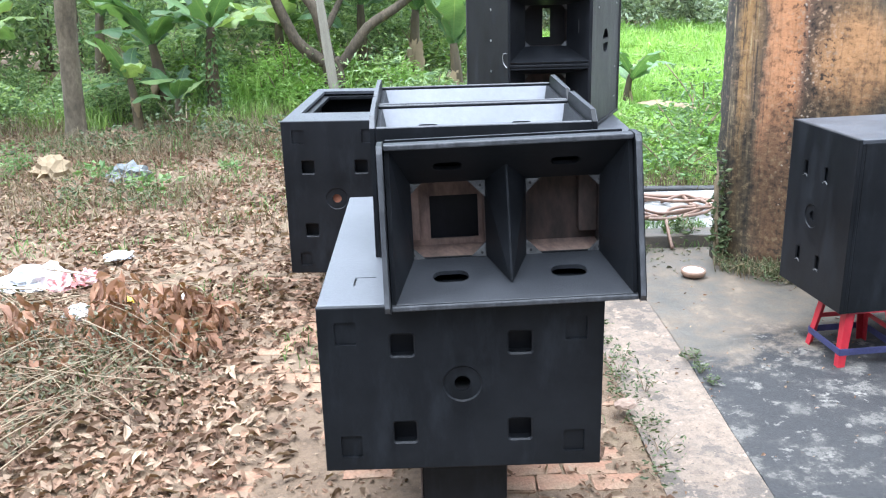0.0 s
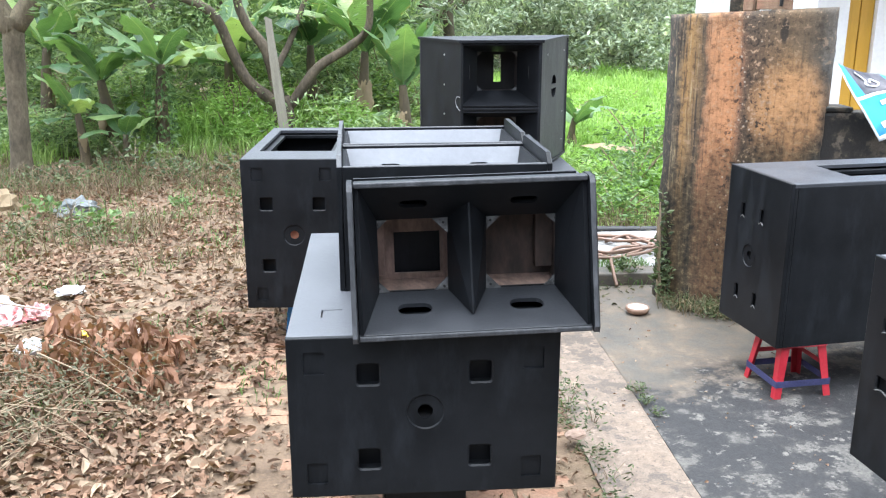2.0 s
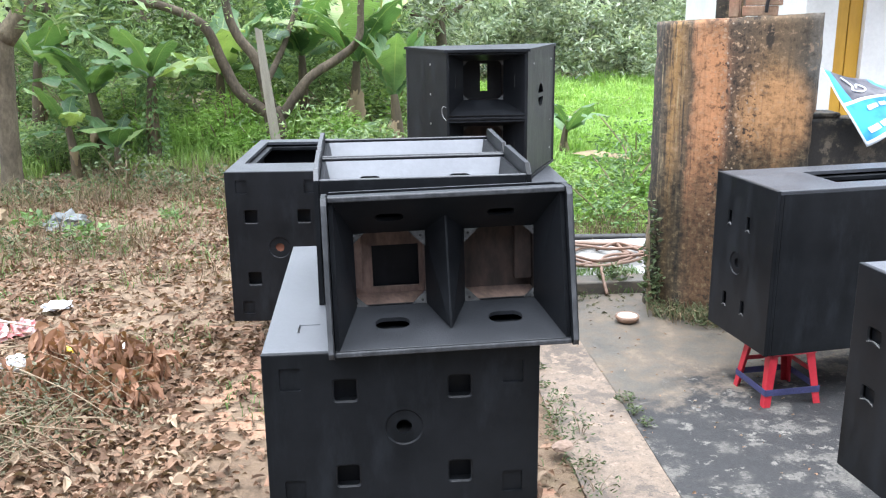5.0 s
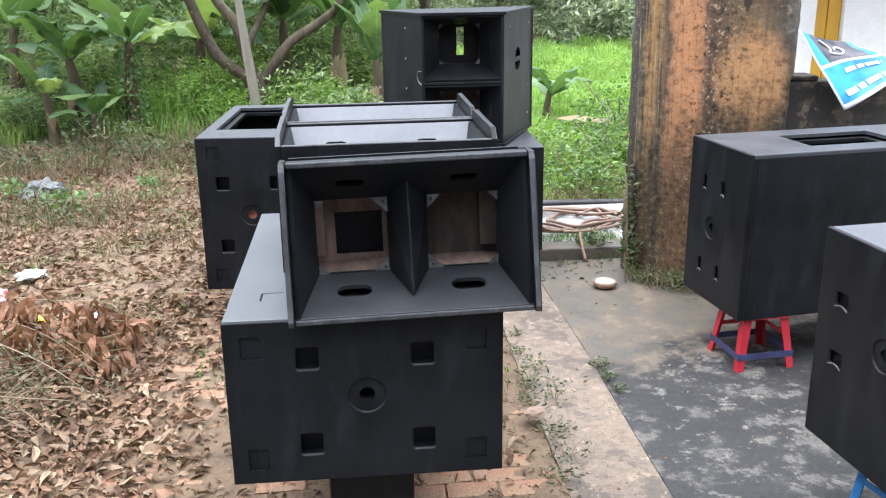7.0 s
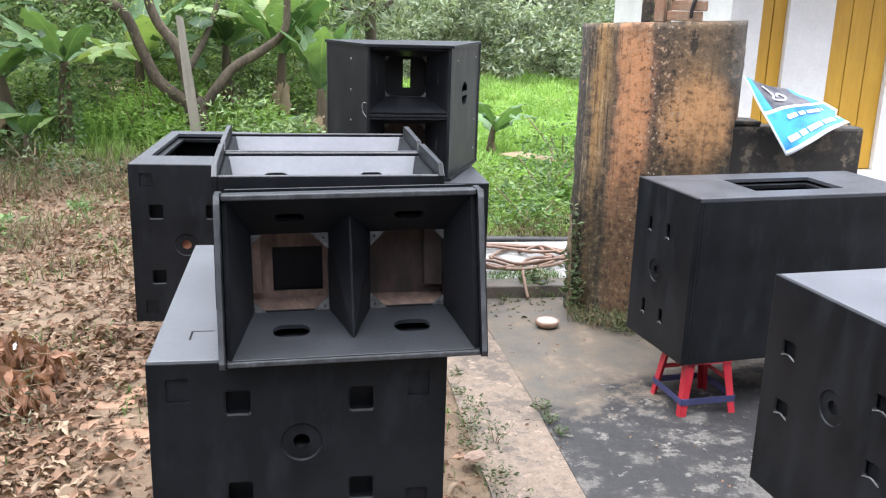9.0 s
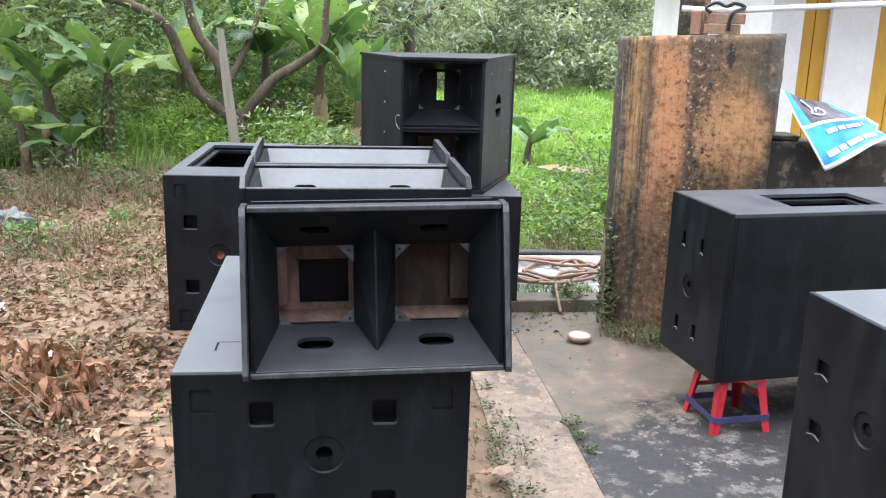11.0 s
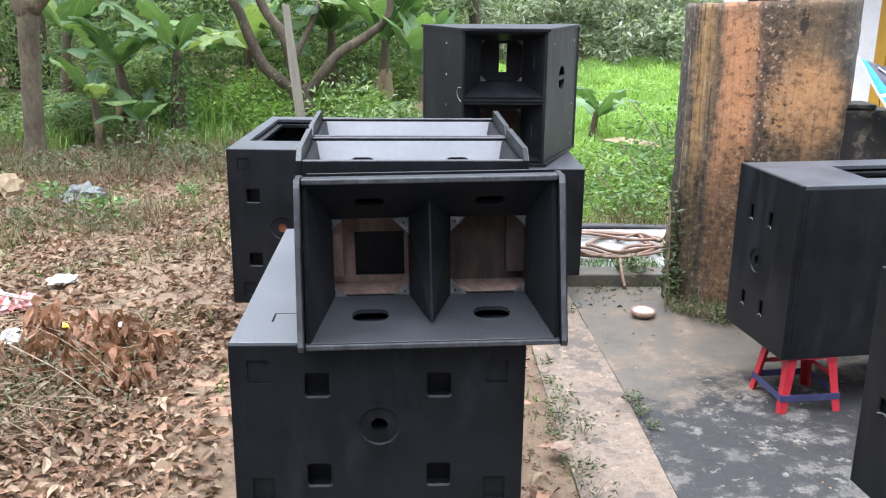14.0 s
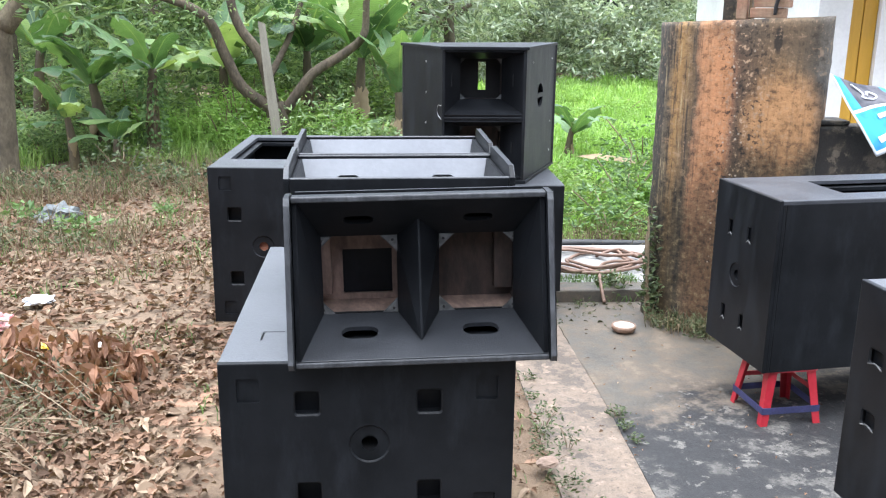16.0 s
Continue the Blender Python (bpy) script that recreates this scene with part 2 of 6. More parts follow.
def concrete(name, pale, mid, dark, thresh, bare=None):
    """Old yard concrete with black mossy blotches and scuffed pale patches."""
    m, nt, bs = tree_of(name)
    cloud = noise_tex(nt, 1.5, 6, 0.65)
    blot = noise_tex(nt, 6.0, 10, 0.7)
    scuff = noise_tex(nt, 11, 9, 0.7)
    grain = noise_tex(nt, 95, 4, 0.75)
    col = ramp(nt, cloud, [(0.3, mid), (0.7, pale)])
    col = mix(nt, ramp(nt, noise_tex(nt, 17, 8, 0.75), [(0.42, grey(0)), (0.6, grey(0.6))]), col, tuple(v * 0.6 for v in mid))
    sel = mix(nt, 0.42, blot, cloud)
    col = mix(nt, ramp(nt, sel, [(thresh - 0.045, grey(0.9)), (thresh, grey(0.55)), (thresh + 0.015, grey(0))]), col, dark)
    col = mix(nt, ramp(nt, scuff, [(0.58, grey(0)), (0.61, grey(0.55)), (0.7, grey(0.8))]), col, tuple(min(1, v * 1.35) for v in pale))
    col = mix(nt, ramp(nt, scuff, [(0.33, grey(0.7)), (0.38, grey(0))]), col, dark)
    col = mix(nt, ramp(nt, noise_tex(nt, 42, 6, 0.7), [(0.36, grey(0.8)), (0.43, grey(0))]), col, tuple(v * 0.8 for v in dark))
    if bare:
        # bare sandy concrete away from the mossy part, with grey clouds on it
        co = nt.nodes.new("ShaderNodeTexCoord")
        sep = nt.nodes.new("ShaderNodeSeparateXYZ")
        nt.links.new(co.outputs["Object"], sep.inputs[0])
        a = nt.nodes.new("ShaderNodeMath")
        a.operation = "MULTIPLY_ADD"
        nt.links.new(sep.outputs[0], a.inputs[0])
        a.inputs[1].default_value = -0.38
        nt.links.new(sep.outputs[1], a.inputs[2])
        b = nt.nodes.new("ShaderNodeMath")
        b.operation = "MULTIPLY_ADD"
        nt.links.new(noise_tex(nt, 3.0, 8, 0.7), b.inputs[0])
        b.inputs[1].default_value = 1.9
        nt.links.new(a.outputs[0], b.inputs[2])
        c = nt.nodes.new("ShaderNodeMath")
        c.operation = "MULTIPLY_ADD"
        nt.links.new(b.outputs[0], c.inputs[0])
        c.inputs[1].default_value = 0.25
        c.inputs[2].default_value = 0.0
        sandy = ramp(nt, mix(nt, 0.5, blot, noise_tex(nt, 2.6, 7, 0.7)), [(0.38, (0.075, 0.068, 0.056)), (0.47, (0.115, 0.10, 0.08)), (0.54, tuple(v * 0.7 for v in bare)), (0.62, tuple(v * 1.05 for v in bare))])
        col = mix(nt, ramp(nt, c.outputs[0], [(0.44, grey(0)), (0.48, grey(0.55)), (0.56, grey(0.92))]), col, sandy)
    col = mix(nt, 1.0, col, ramp(nt, grain, [(0.25, grey(0.55)), (0.7, grey(1))]), "MULTIPLY")
    nt.links.new(col, bs.inputs["Base Color"])
    nt.links.new(ramp(nt, blot, [(0.3, grey(0.55)), (0.7, grey(0.9))]), bs.inputs["Roughness"])
    bump(nt, bs, mix(nt, 0.5, grain, blot), 0.6, 0.008)
    return m


def earth():
    m, nt, bs = tree_of("earth")
    cloud = noise_tex(nt, 0.9, 6, 0.65)
    blot = noise_tex(nt, 6, 6, 0.7)
    grain = noise_tex(nt, 55, 5, 0.75)
    col = ramp(nt, cloud, [(0.3, (0.135, 0.09, 0.057)), (0.55, (0.225, 0.155, 0.099)), (0.75, (0.175, 0.14, 0.077))])
    col = mix(nt, ramp(nt, blot, [(0.5, grey(0)), (0.7, grey(0.7))]), col, (0.07, 0.05, 0.033))
    col = mix(nt, ramp(nt, noise_tex(nt, 2.3, 6, 0.7), [(0.58, grey(0)), (0.72, grey(0.6))]), col, (0.11, 0.13, 0.045))
    col = mix(nt, 1.0, col, ramp(nt, grain, [(0.2, grey(0.5)), (0.7, grey(1))]), "MULTIPLY")
    nt.links.new(col, bs.inputs["Base Color"])
    bs.inputs["Roughness"].default_value = 0.95
    bump(nt, bs, mix(nt, 0.5, grain, blot), 0.8, 0.02)
    return m


def banner_print():
    """Printed sheet: white edge, blue field, dark panel at the top."""
    m, nt, bs = tree_of("banner_print")
    uv = nt.nodes.new("ShaderNodeTexCoord")
    sep = nt.nodes.new("ShaderNodeSeparateXYZ")
    nt.links.new(uv.outputs["UV"], sep.inputs[0])
    blue = ramp(nt, noise_tex(nt, 5, 4), [(0.38, (0.012, 0.15, 0.42)), (0.62, (0.045, 0.36, 0.68))])
    top = ramp(nt, sep.outputs[1], [(0.56, grey(0)), (0.57, grey(1))])
    inx = mix(nt, 1.0, ramp(nt, sep.outputs[0], [(0.17, grey(0)), (0.18, grey(1))]), ramp(nt, sep.outputs[0], [(0.8, grey(1)), (0.81, grey(0))]), "MULTIPLY")
    dark = ramp(nt, noise_tex(nt, 14, 4), [(0.35, (0.03, 0.03, 0.04)), (0.7, (0.12, 0.11, 0.12))])
    col = mix(nt, mix(nt, 1.0, top, inx, "MULTIPLY"), blue, dark)
    for a, b, axis in ((0.0, 0.035, 0), (0.965, 1.0, 0), (0.0, 0.06, 1), (0.53, 0.57, 1)):
        e = ramp(nt, sep.outputs[axis], [(max(a - 0.001, 0), grey(1 if a == 0 else 0)), (a + 0.002, grey(1)), (b - 0.002, grey(1)), (min(b, 1.0), grey(1 if b == 1 else 0))])
        col = mix(nt, e, col, (0.75, 0.77, 0.8))
    nt.links.new(col, bs.inputs["Base Color"])
    bs.inputs["Roughness"].default_value = 0.4
    bump(nt, bs, noise_tex(nt, 9, 3), 0.15, 0.01)
    return m


M_BLACK = black_paint()
M_INSIDE = surface("inside_dark", (0.018, 0.018, 0.019), (0.032, 0.03, 0.028), 6, (0.7, 0.9))
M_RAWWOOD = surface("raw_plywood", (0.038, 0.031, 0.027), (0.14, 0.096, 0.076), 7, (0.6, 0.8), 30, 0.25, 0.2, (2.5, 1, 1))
# Paler raw_plywood: light on chamber floors and left cell put into the colour.
M_RAWLIT = surface("raw_plywood_lit", (0.15, 0.10, 0.08), (0.44, 0.30, 0.235), 7, (0.6, 0.8), 30, 0.3, 0.2, (2.5, 1, 1))
M_BRACE = surface("brace_grey", (0.06, 0.062, 0.064), (0.2, 0.2, 0.195), 25, (0.4, 0.65), 90, 0.5, 0.3)
M_STEEL = surface("steel", (0.4, 0.4, 0.4), (0.6, 0.6, 0.6), 20, (0.3, 0.5), metal=1.0)
M_RED = surface("red_plastic", (0.40, 0.014, 0.028), (0.52, 0.03, 0.045), 4, (0.32, 0.5), 50, 0.25, 0.08)
M_BLUE = surface("blue_plastic", (0.02, 0.16, 0.42), (0.035, 0.24, 0.55), 5, (0.3, 0.5), 40, 0.25, 0.08)
M_NAVY = surface("navy_strap", (0.03, 0.035, 0.1), (0.06, 0.06, 0.16), 12, (0.5, 0.7), 90, 0.4, 0.2)
M_WALL = plaster_stained()
M_CONC = concrete("pale_concrete", (0.28, 0.21, 0.155), (0.2, 0.155, 0.12), (0.095, 0.076, 0.06), 0.455)
M_CONC2 = concrete("mossy_concrete", (0.178, 0.166, 0.146), (0.076, 0.073, 0.069), (0.016, 0.0164, 0.0182), 0.54, (0.215, 0.168, 0.122))
M_LOWWALL = concrete("blackened_render", (0.19, 0.15, 0.105), (0.10, 0.08, 0.058), (0.024, 0.021, 0.018), 0.51)
M_CONC4 = concrete("grey_concrete", (0.2, 0.187, 0.166), (0.105, 0.102, 0.095), (0.022, 0.023, 0.027), 0.505)
M_CONC3 = concrete("white_slab", (0.42, 0.415, 0.4), (0.33, 0.325, 0.31), (0.25, 0.24, 0.22), 0.36)
M_EARTH = earth()
M_LUMP = surface("pink_render", (0.25, 0.17, 0.125), (0.36, 0.26, 0.2), 9, (0.8, 0.95), 50, 0.3, 0.4)
M_BRICK = surface("clay_brick", (0.36, 0.17, 0.10), (0.33, 0.235, 0.155), 4, (0.8, 0.95), 60, 0.45, 0.6)
M_WHITE = surface("white_limewash", (0.68, 0.67, 0.64), (0.8, 0.79, 0.76), 3, (0.7, 0.9), 30, 0.12, 0.15)
M_YELLOW = surface("ochre_paint", (0.50, 0.265, 0.02), (0.6, 0.34, 0.035), 3, (0.45, 0.6), 30, 0.2, 0.15, (1, 1, 0.2))
M_BARK = surface("bark", (0.055, 0.042, 0.027), (0.17, 0.135, 0.092), 5, (0.85, 0.95), 40, 0.55, 0.9, (1, 1, 0.4))
M_PALEBARK = surface("pale_bark", (0.075, 0.058, 0.036), (0.22, 0.18, 0.12), 6, (0.85, 0.95), 40, 0.5, 0.8, (1, 1, 0.5))
M_PLANK = surface("grey_plank", (0.24, 0.22, 0.17), (0.36, 0.335, 0.27), 5, (0.8, 0.95), 50, 0.4, 0.4, (4, 4, 0.3))
M_STEM = surface("banana_stem", (0.07, 0.05, 0.03), (0.17, 0.13, 0.07), 4, (0.6, 0.85), 30, 0.45, 0.4, (1, 1, 0.3))
M_BANANA = veined_leaf()
M_DRYBAN = leafy("dry_banana_leaf", [(0.24, 0.17, 0.09), (0.38, 0.29, 0.18)], 0.8, 0.2, 2)
M_LEAF = leafy("tree_leaf", [(0.11, 0.185, 0.085), (0.26, 0.385, 0.18), (0.46, 0.59, 0.30)], 0.4, 0.5, 0.8, deep=0.5)
# Haze put into the colour, paler and greyer; low deep paints shaded hollows.
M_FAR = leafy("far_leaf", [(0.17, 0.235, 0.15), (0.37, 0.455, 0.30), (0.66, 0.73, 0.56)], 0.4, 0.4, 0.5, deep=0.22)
M_MEADOW = leafy("meadow_blade", [(0.20, 0.36, 0.08), (0.31, 0.52, 0.125), (0.45, 0.64, 0.23)], 0.5, 0.5, 0.9, deep=0.6)
M_GRASS = leafy("grass_blade", [(0.145, 0.245, 0.06), (0.25, 0.40, 0.105), (0.41, 0.55, 0.2)], 0.5, 0.45, 0.7, deep=0.4)
M_JOINT = leafy("joint_weed", [(0.045, 0.07, 0.028), (0.085, 0.12, 0.045), (0.14, 0.175, 0.075)], 0.55, 0.2, 3)
M_WEED = leafy("weed_leaf", [(0.075, 0.145, 0.045), (0.13, 0.235, 0.07), (0.21, 0.32, 0.115)], 0.5, 0.3, 3)
M_STRAW = leafy("dry_straw", [(0.15, 0.11, 0.065), (0.26, 0.195, 0.12), (0.13, 0.115, 0.052), (0.1, 0.068, 0.044)], 0.8, 0.15, 2)
M_LITTER = leafy("fallen_leaf", [(0.085, 0.05, 0.032), (0.205, 0.12, 0.075), (0.29, 0.182, 0.12), (0.12, 0.07, 0.044), (0.37, 0.275, 0.19), (0.16, 0.10, 0.066)], 0.7, 0.12, 2.5, spec=0.2)
M_DEAD = leafy("withered_leaf", [(0.26, 0.13, 0.075), (0.34, 0.19, 0.12), (0.18, 0.092, 0.06)], 0.65, 0.2, 3, spec=0.25)
M_TWIG = surface("dry_twig", (0.22, 0.16, 0.10), (0.36, 0.28, 0.18), 6, (0.8, 0.95), 50, 0.4, 0.3)
M_HOSE = surface("brown_hose", (0.16, 0.09, 0.06), (0.27, 0.17, 0.12), 8, (0.45, 0.65), 60, 0.3, 0.15)
M_PIPE = surface("white_pipe", (0.72, 0.73, 0.74), (0.8, 0.8, 0.8), 5, (0.35, 0.5), 40, 0.15, 0.05)
M_CABLE = surface("black_cable", (0.012, 0.012, 0.013), (0.03, 0.03, 0.03), 8, (0.4, 0.6))
M_FILM = surface("white_plastic_film", (0.62, 0.64, 0.66), (0.8, 0.81, 0.82), 14, (0.25, 0.45), 60, 0.25, 0.4)
M_REDFILM = surface("red_print_film", (0.5, 0.03, 0.03), (0.7, 0.62, 0.6), 26, (0.3, 0.45), 60, 0.2, 0.3)
M_YELFILM = surface("yellow_wrapper", (0.7, 0.45, 0.03), (0.8, 0.6, 0.1), 20, (0.3, 0.45))
M_GREYRAG = surface("grey_rag", (0.07, 0.08, 0.083), (0.24, 0.26, 0.26), 10, (0.7, 0.9), 70, 0.4, 0.4)
M_BOWL = surface("clay_bowl", (0.25, 0.14, 0.09), (0.36, 0.24, 0.17), 12, (0.5, 0.75), 60, 0.4, 0.3)
M_CEMENT = surface("dried_cement", (0.42, 0.39, 0.35), (0.55, 0.52, 0.47), 14, (0.8, 0.95), 60, 0.3, 0.4)
M_ROOF = surface("grey_soffit", (0.36, 0.37, 0.36), (0.48, 0.48, 0.46), 3, (0.7, 0.9), 30, 0.2, 0.2)
M_BANNER = banner_print()
# Bluish grey that puts reflected sky into the mouth-up horns' inner panels.
M_TRAYSHEEN = surface("sky_sheen_grey", (0.18, 0.188, 0.205), (0.235, 0.244, 0.262), 3, (0.4, 0.55), 40, 0.12, 0.08)
M_ORANGE = surface("fresh_wood", (0.40, 0.15, 0.08), (0.5, 0.22, 0.13), 9, (0.6, 0.8))
M_OLIVE = leafy("olive_leaf", [(0.06, 0.06, 0.03), (0.11, 0.11, 0.055), (0.17, 0.15, 0.09)], 0.6, 0.15, 3)
M_SHADEWALL = surface("shade_wall_dark", (0.03, 0.026, 0.022), (0.06, 0.052, 0.045), 3, (0.8, 0.95), 30, 0.4, 0.3, (4, 4, 0.3))
M_SEAM = surface("printed_white", (0.7, 0.72, 0.75), (0.8, 0.8, 0.82), 10, (0.4, 0.5))
# Palest top boards: sky sheen on the black paint is put into the colour.
M_PALETOP = surface("top_sheen_pale", (0.085, 0.09, 0.10), (0.12, 0.126, 0.138), 4, (0.38, 0.52), 120, 0.3, 0.15)
# Lit copy of the black paint for the upward-facing lower flares.
M_FLARE = surface("lit_flare_black", (0.022, 0.024, 0.028), (0.036, 0.039, 0.045), 5, (0.4, 0.55), 120, 0.35, 0.15)
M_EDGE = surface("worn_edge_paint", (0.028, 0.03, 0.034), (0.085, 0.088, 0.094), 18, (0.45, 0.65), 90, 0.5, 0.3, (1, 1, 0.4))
# Lighter black for upward boards, with the sky's sheen in the colour.
M_TOPSHEEN = surface("top_sheen_black", (0.042, 0.045, 0.052), (0.068, 0.072, 0.081), 5, (0.4, 0.55), 120, 0.35, 0.15)
M_WOODS = surface("woods_dark", (0.012, 0.022, 0.01), (0.07, 0.105, 0.05), 1.2, (0.9, 1.0), 7, 0.7, 0.5)


# ---------------------------------------------------------------- geometry helpers
def group(name, m, label, category, grp="", kind=""):
    ob = new(name)
    ob.empty_display_size = 0.1
    ob.matrix_world = m
    return tagged(ob, label, category, grp, kind)


def part(name, bm, material, parent=None, label="", smooth=False):
    """One mesh object from a bmesh, under a thing or a part."""
    me = bpy.data.meshes.new(name)
    bmesh.ops.recalc_face_normals(bm, faces=bm.faces)
    bm.to_mesh(me)
    bm.free()
    me.materials.append(material)
    if smooth:
        for p in me.polygons:
            p.use_smooth = True
    ob = new(name, me)
    if parent is not None:
        ob.parent = parent
    return tagged(ob, label)


def raw(name, verts, faces, material, parent=None, label="", smooth=False):
    me = bpy.data.meshes.new(name)
    me.from_pydata([tuple(v) for v in verts], [], [tuple(f) for f in faces])
    me.materials.append(material)
    if smooth:
        for p in me.polygons:
            p.use_smooth = True
    ob = new(name, me)
    if parent is not None:
        ob.parent = parent
    return tagged(ob, label)


def block(x0, x1, y0, y1, z0, z1, bev=0.003, bm=None):
    bm = bm or bmesh.new()
    vs = [bm.verts.new((x, y, z)) for x in (x0, x1) for y in (y0, y1) for z in (z0, z1)]
    fs = [bm.faces.new([vs[i] for i in q]) for q in ((0, 1, 3, 2), (4, 6, 7, 5), (0, 4, 5, 1), (2, 3, 7, 6), (0, 2, 6, 4), (1, 5, 7, 3))]
    if bev:
        bmesh.ops.bevel(bm, geom=list({e for f in fs for e in f.edges}), offset=bev, segments=2, affect="EDGES", profile=0.5)
    return bm


def rrect(x, y, w, h, r=0.01, n=4):
    """Rounded rectangle about (x, y)."""
    out = []
    for cx, cy, a0 in ((x + w / 2 - r, y + h / 2 - r, 0), (x - w / 2 + r, y + h / 2 - r, 90), (x - w / 2 + r, y - h / 2 + r, 180), (x + w / 2 - r, y - h / 2 + r, 270)):
        out += [(cx + r * math.cos(radians(a0 + 90 * i / n)), cy + r * math.sin(radians(a0 + 90 * i / n))) for i in range(n + 1)]
    return out


def disc(x, y, r, n=24):
    return [(x + r * math.cos(2 * math.pi * i / n), y + r * math.sin(2 * math.pi * i / n)) for i in range(n)]


def board(outer, holes, t, frame_m=Matrix(), bev=0.003, soft_holes=0):
    """A board with holes: outline in its x, y; its face at z = 0, its back at -t."""
    bm = bmesh.new()
    loops, edges = [], []
    for loop in [outer, *holes]:
        vs = [bm.verts.new((*p, 0)) for p in loop]
        loops.append(vs)
        edges += [bm.edges.new((vs[i], vs[(i + 1) % len(vs)])) for i in range(len(vs))]
    res = bmesh.ops.triangle_fill(bm, use_beauty=True, use_dissolve=False, edges=edges)
    faces = [f for f in res["geom"] if isinstance(f, bmesh.types.BMFace)]
    back = {}
    for vs in loops:
        for v in vs:
            back[v] = bm.verts.new((v.co.x, v.co.y, -t))
    for f in faces:
        bm.faces.new([back[v] for v in reversed(f.verts)])
    for vs in loops:
        for i in range(len(vs)):
            a, b = vs[i], vs[(i + 1) % len(vs)]
            bm.faces.new((a, b, back[b], back[a]))
    if bev:
        rim = [bm.edges.get((loops[0][i], loops[0][(i + 1) % len(loops[0])])) for i in range(len(loops[0]))]
        bmesh.ops.bevel(bm, geom=rim, offset=bev, segments=2, affect="EDGES", profile=0.5)
    if soft_holes:
        rims = [bm.edges.get((vs[i], vs[(i + 1) % len(vs)])) for vs in loops[1:] for i in range(len(vs))]
        bmesh.ops.bevel(bm, geom=[e for e in rims if e], offset=soft_holes, segments=2, affect="EDGES", profile=0.5)
    bmesh.ops.transform(bm, matrix=frame_m, verts=bm.verts)
    return bm


def facing(origin, xdir, ydir):
    """Frame with its x and y along the given ways; z is their cross product."""
    x = Vector(xdir).normalized()
    z = x.cross(Vector(ydir)).normalized()
    y = z.cross(x)
    return Matrix((x, y, z)).transposed().to_4x4() if origin is None else Matrix.Translation(origin) @ Matrix((x, y, z)).transposed().to_4x4()


def quad_board(p, holes, t, bev=0.002):
    """Board over four corners in space, face on the side from which they run counter-clockwise. Holes as (u, v, w, h) along the first edge and up."""
    p = [Vector(q) for q in p]
    m = facing(p[0], p[1] - p[0], p[3] - p[0])
    inv = m.inverted()
    flat = [(inv @ q)[:2] for q in p]
    return board(flat, [rrect(*h) for h in holes], t, m, bev)


def tube(points, radii, sides=8, bm=None, cap=True):
    """Swept tube along points with its radii."""
    bm = bm or bmesh.new()
    pts = [Vector(p) for p in points]
    rings = []
    side = None
    for i, p in enumerate(pts):
        d = (pts[min(i + 1, len(pts) - 1)] - pts[max(i - 1, 0)]).normalized()
        if side is None:
            side = d.orthogonal().normalized()
        side = (side - d * side.dot(d)).normalized()
        up = d.cross(side)
        r = radii[i] if isinstance(radii, (list, tuple)) else radii
        rings.append([bm.verts.new(p + r * (math.cos(2 * math.pi * k / sides) * side + math.sin(2 * math.pi * k / sides) * up)) for k in range(sides)])
    for a, b in zip(rings, rings[1:]):
        for k in range(sides):
            bm.faces.new((a[k], a[(k + 1) % sides], b[(k + 1) % sides], b[k]))
    if cap:
        bm.faces.new(rings[0])
        bm.faces.new(list(reversed(rings[-1])))
    return bm


def smooth_path(pts, n=6):
    """Catmull-Rom through points."""
    p = [Vector(q) for q in pts]
    p = [p[0] * 2 - p[1], *p, p[-1] * 2 - p[-2]]
    out = []
    for i in range(1, len(p) - 2):
        for k in range(n):
            t = k / n
            a, b, c, d = p[i - 1:i + 3]
            out.append(0.5 * (2 * b + (c - a) * t + (2 * a - 5 * b + 4 * c - d) * t * t + (3 * b - a - 3 * c + d) * t ** 3))
    return out + [p[-2]]


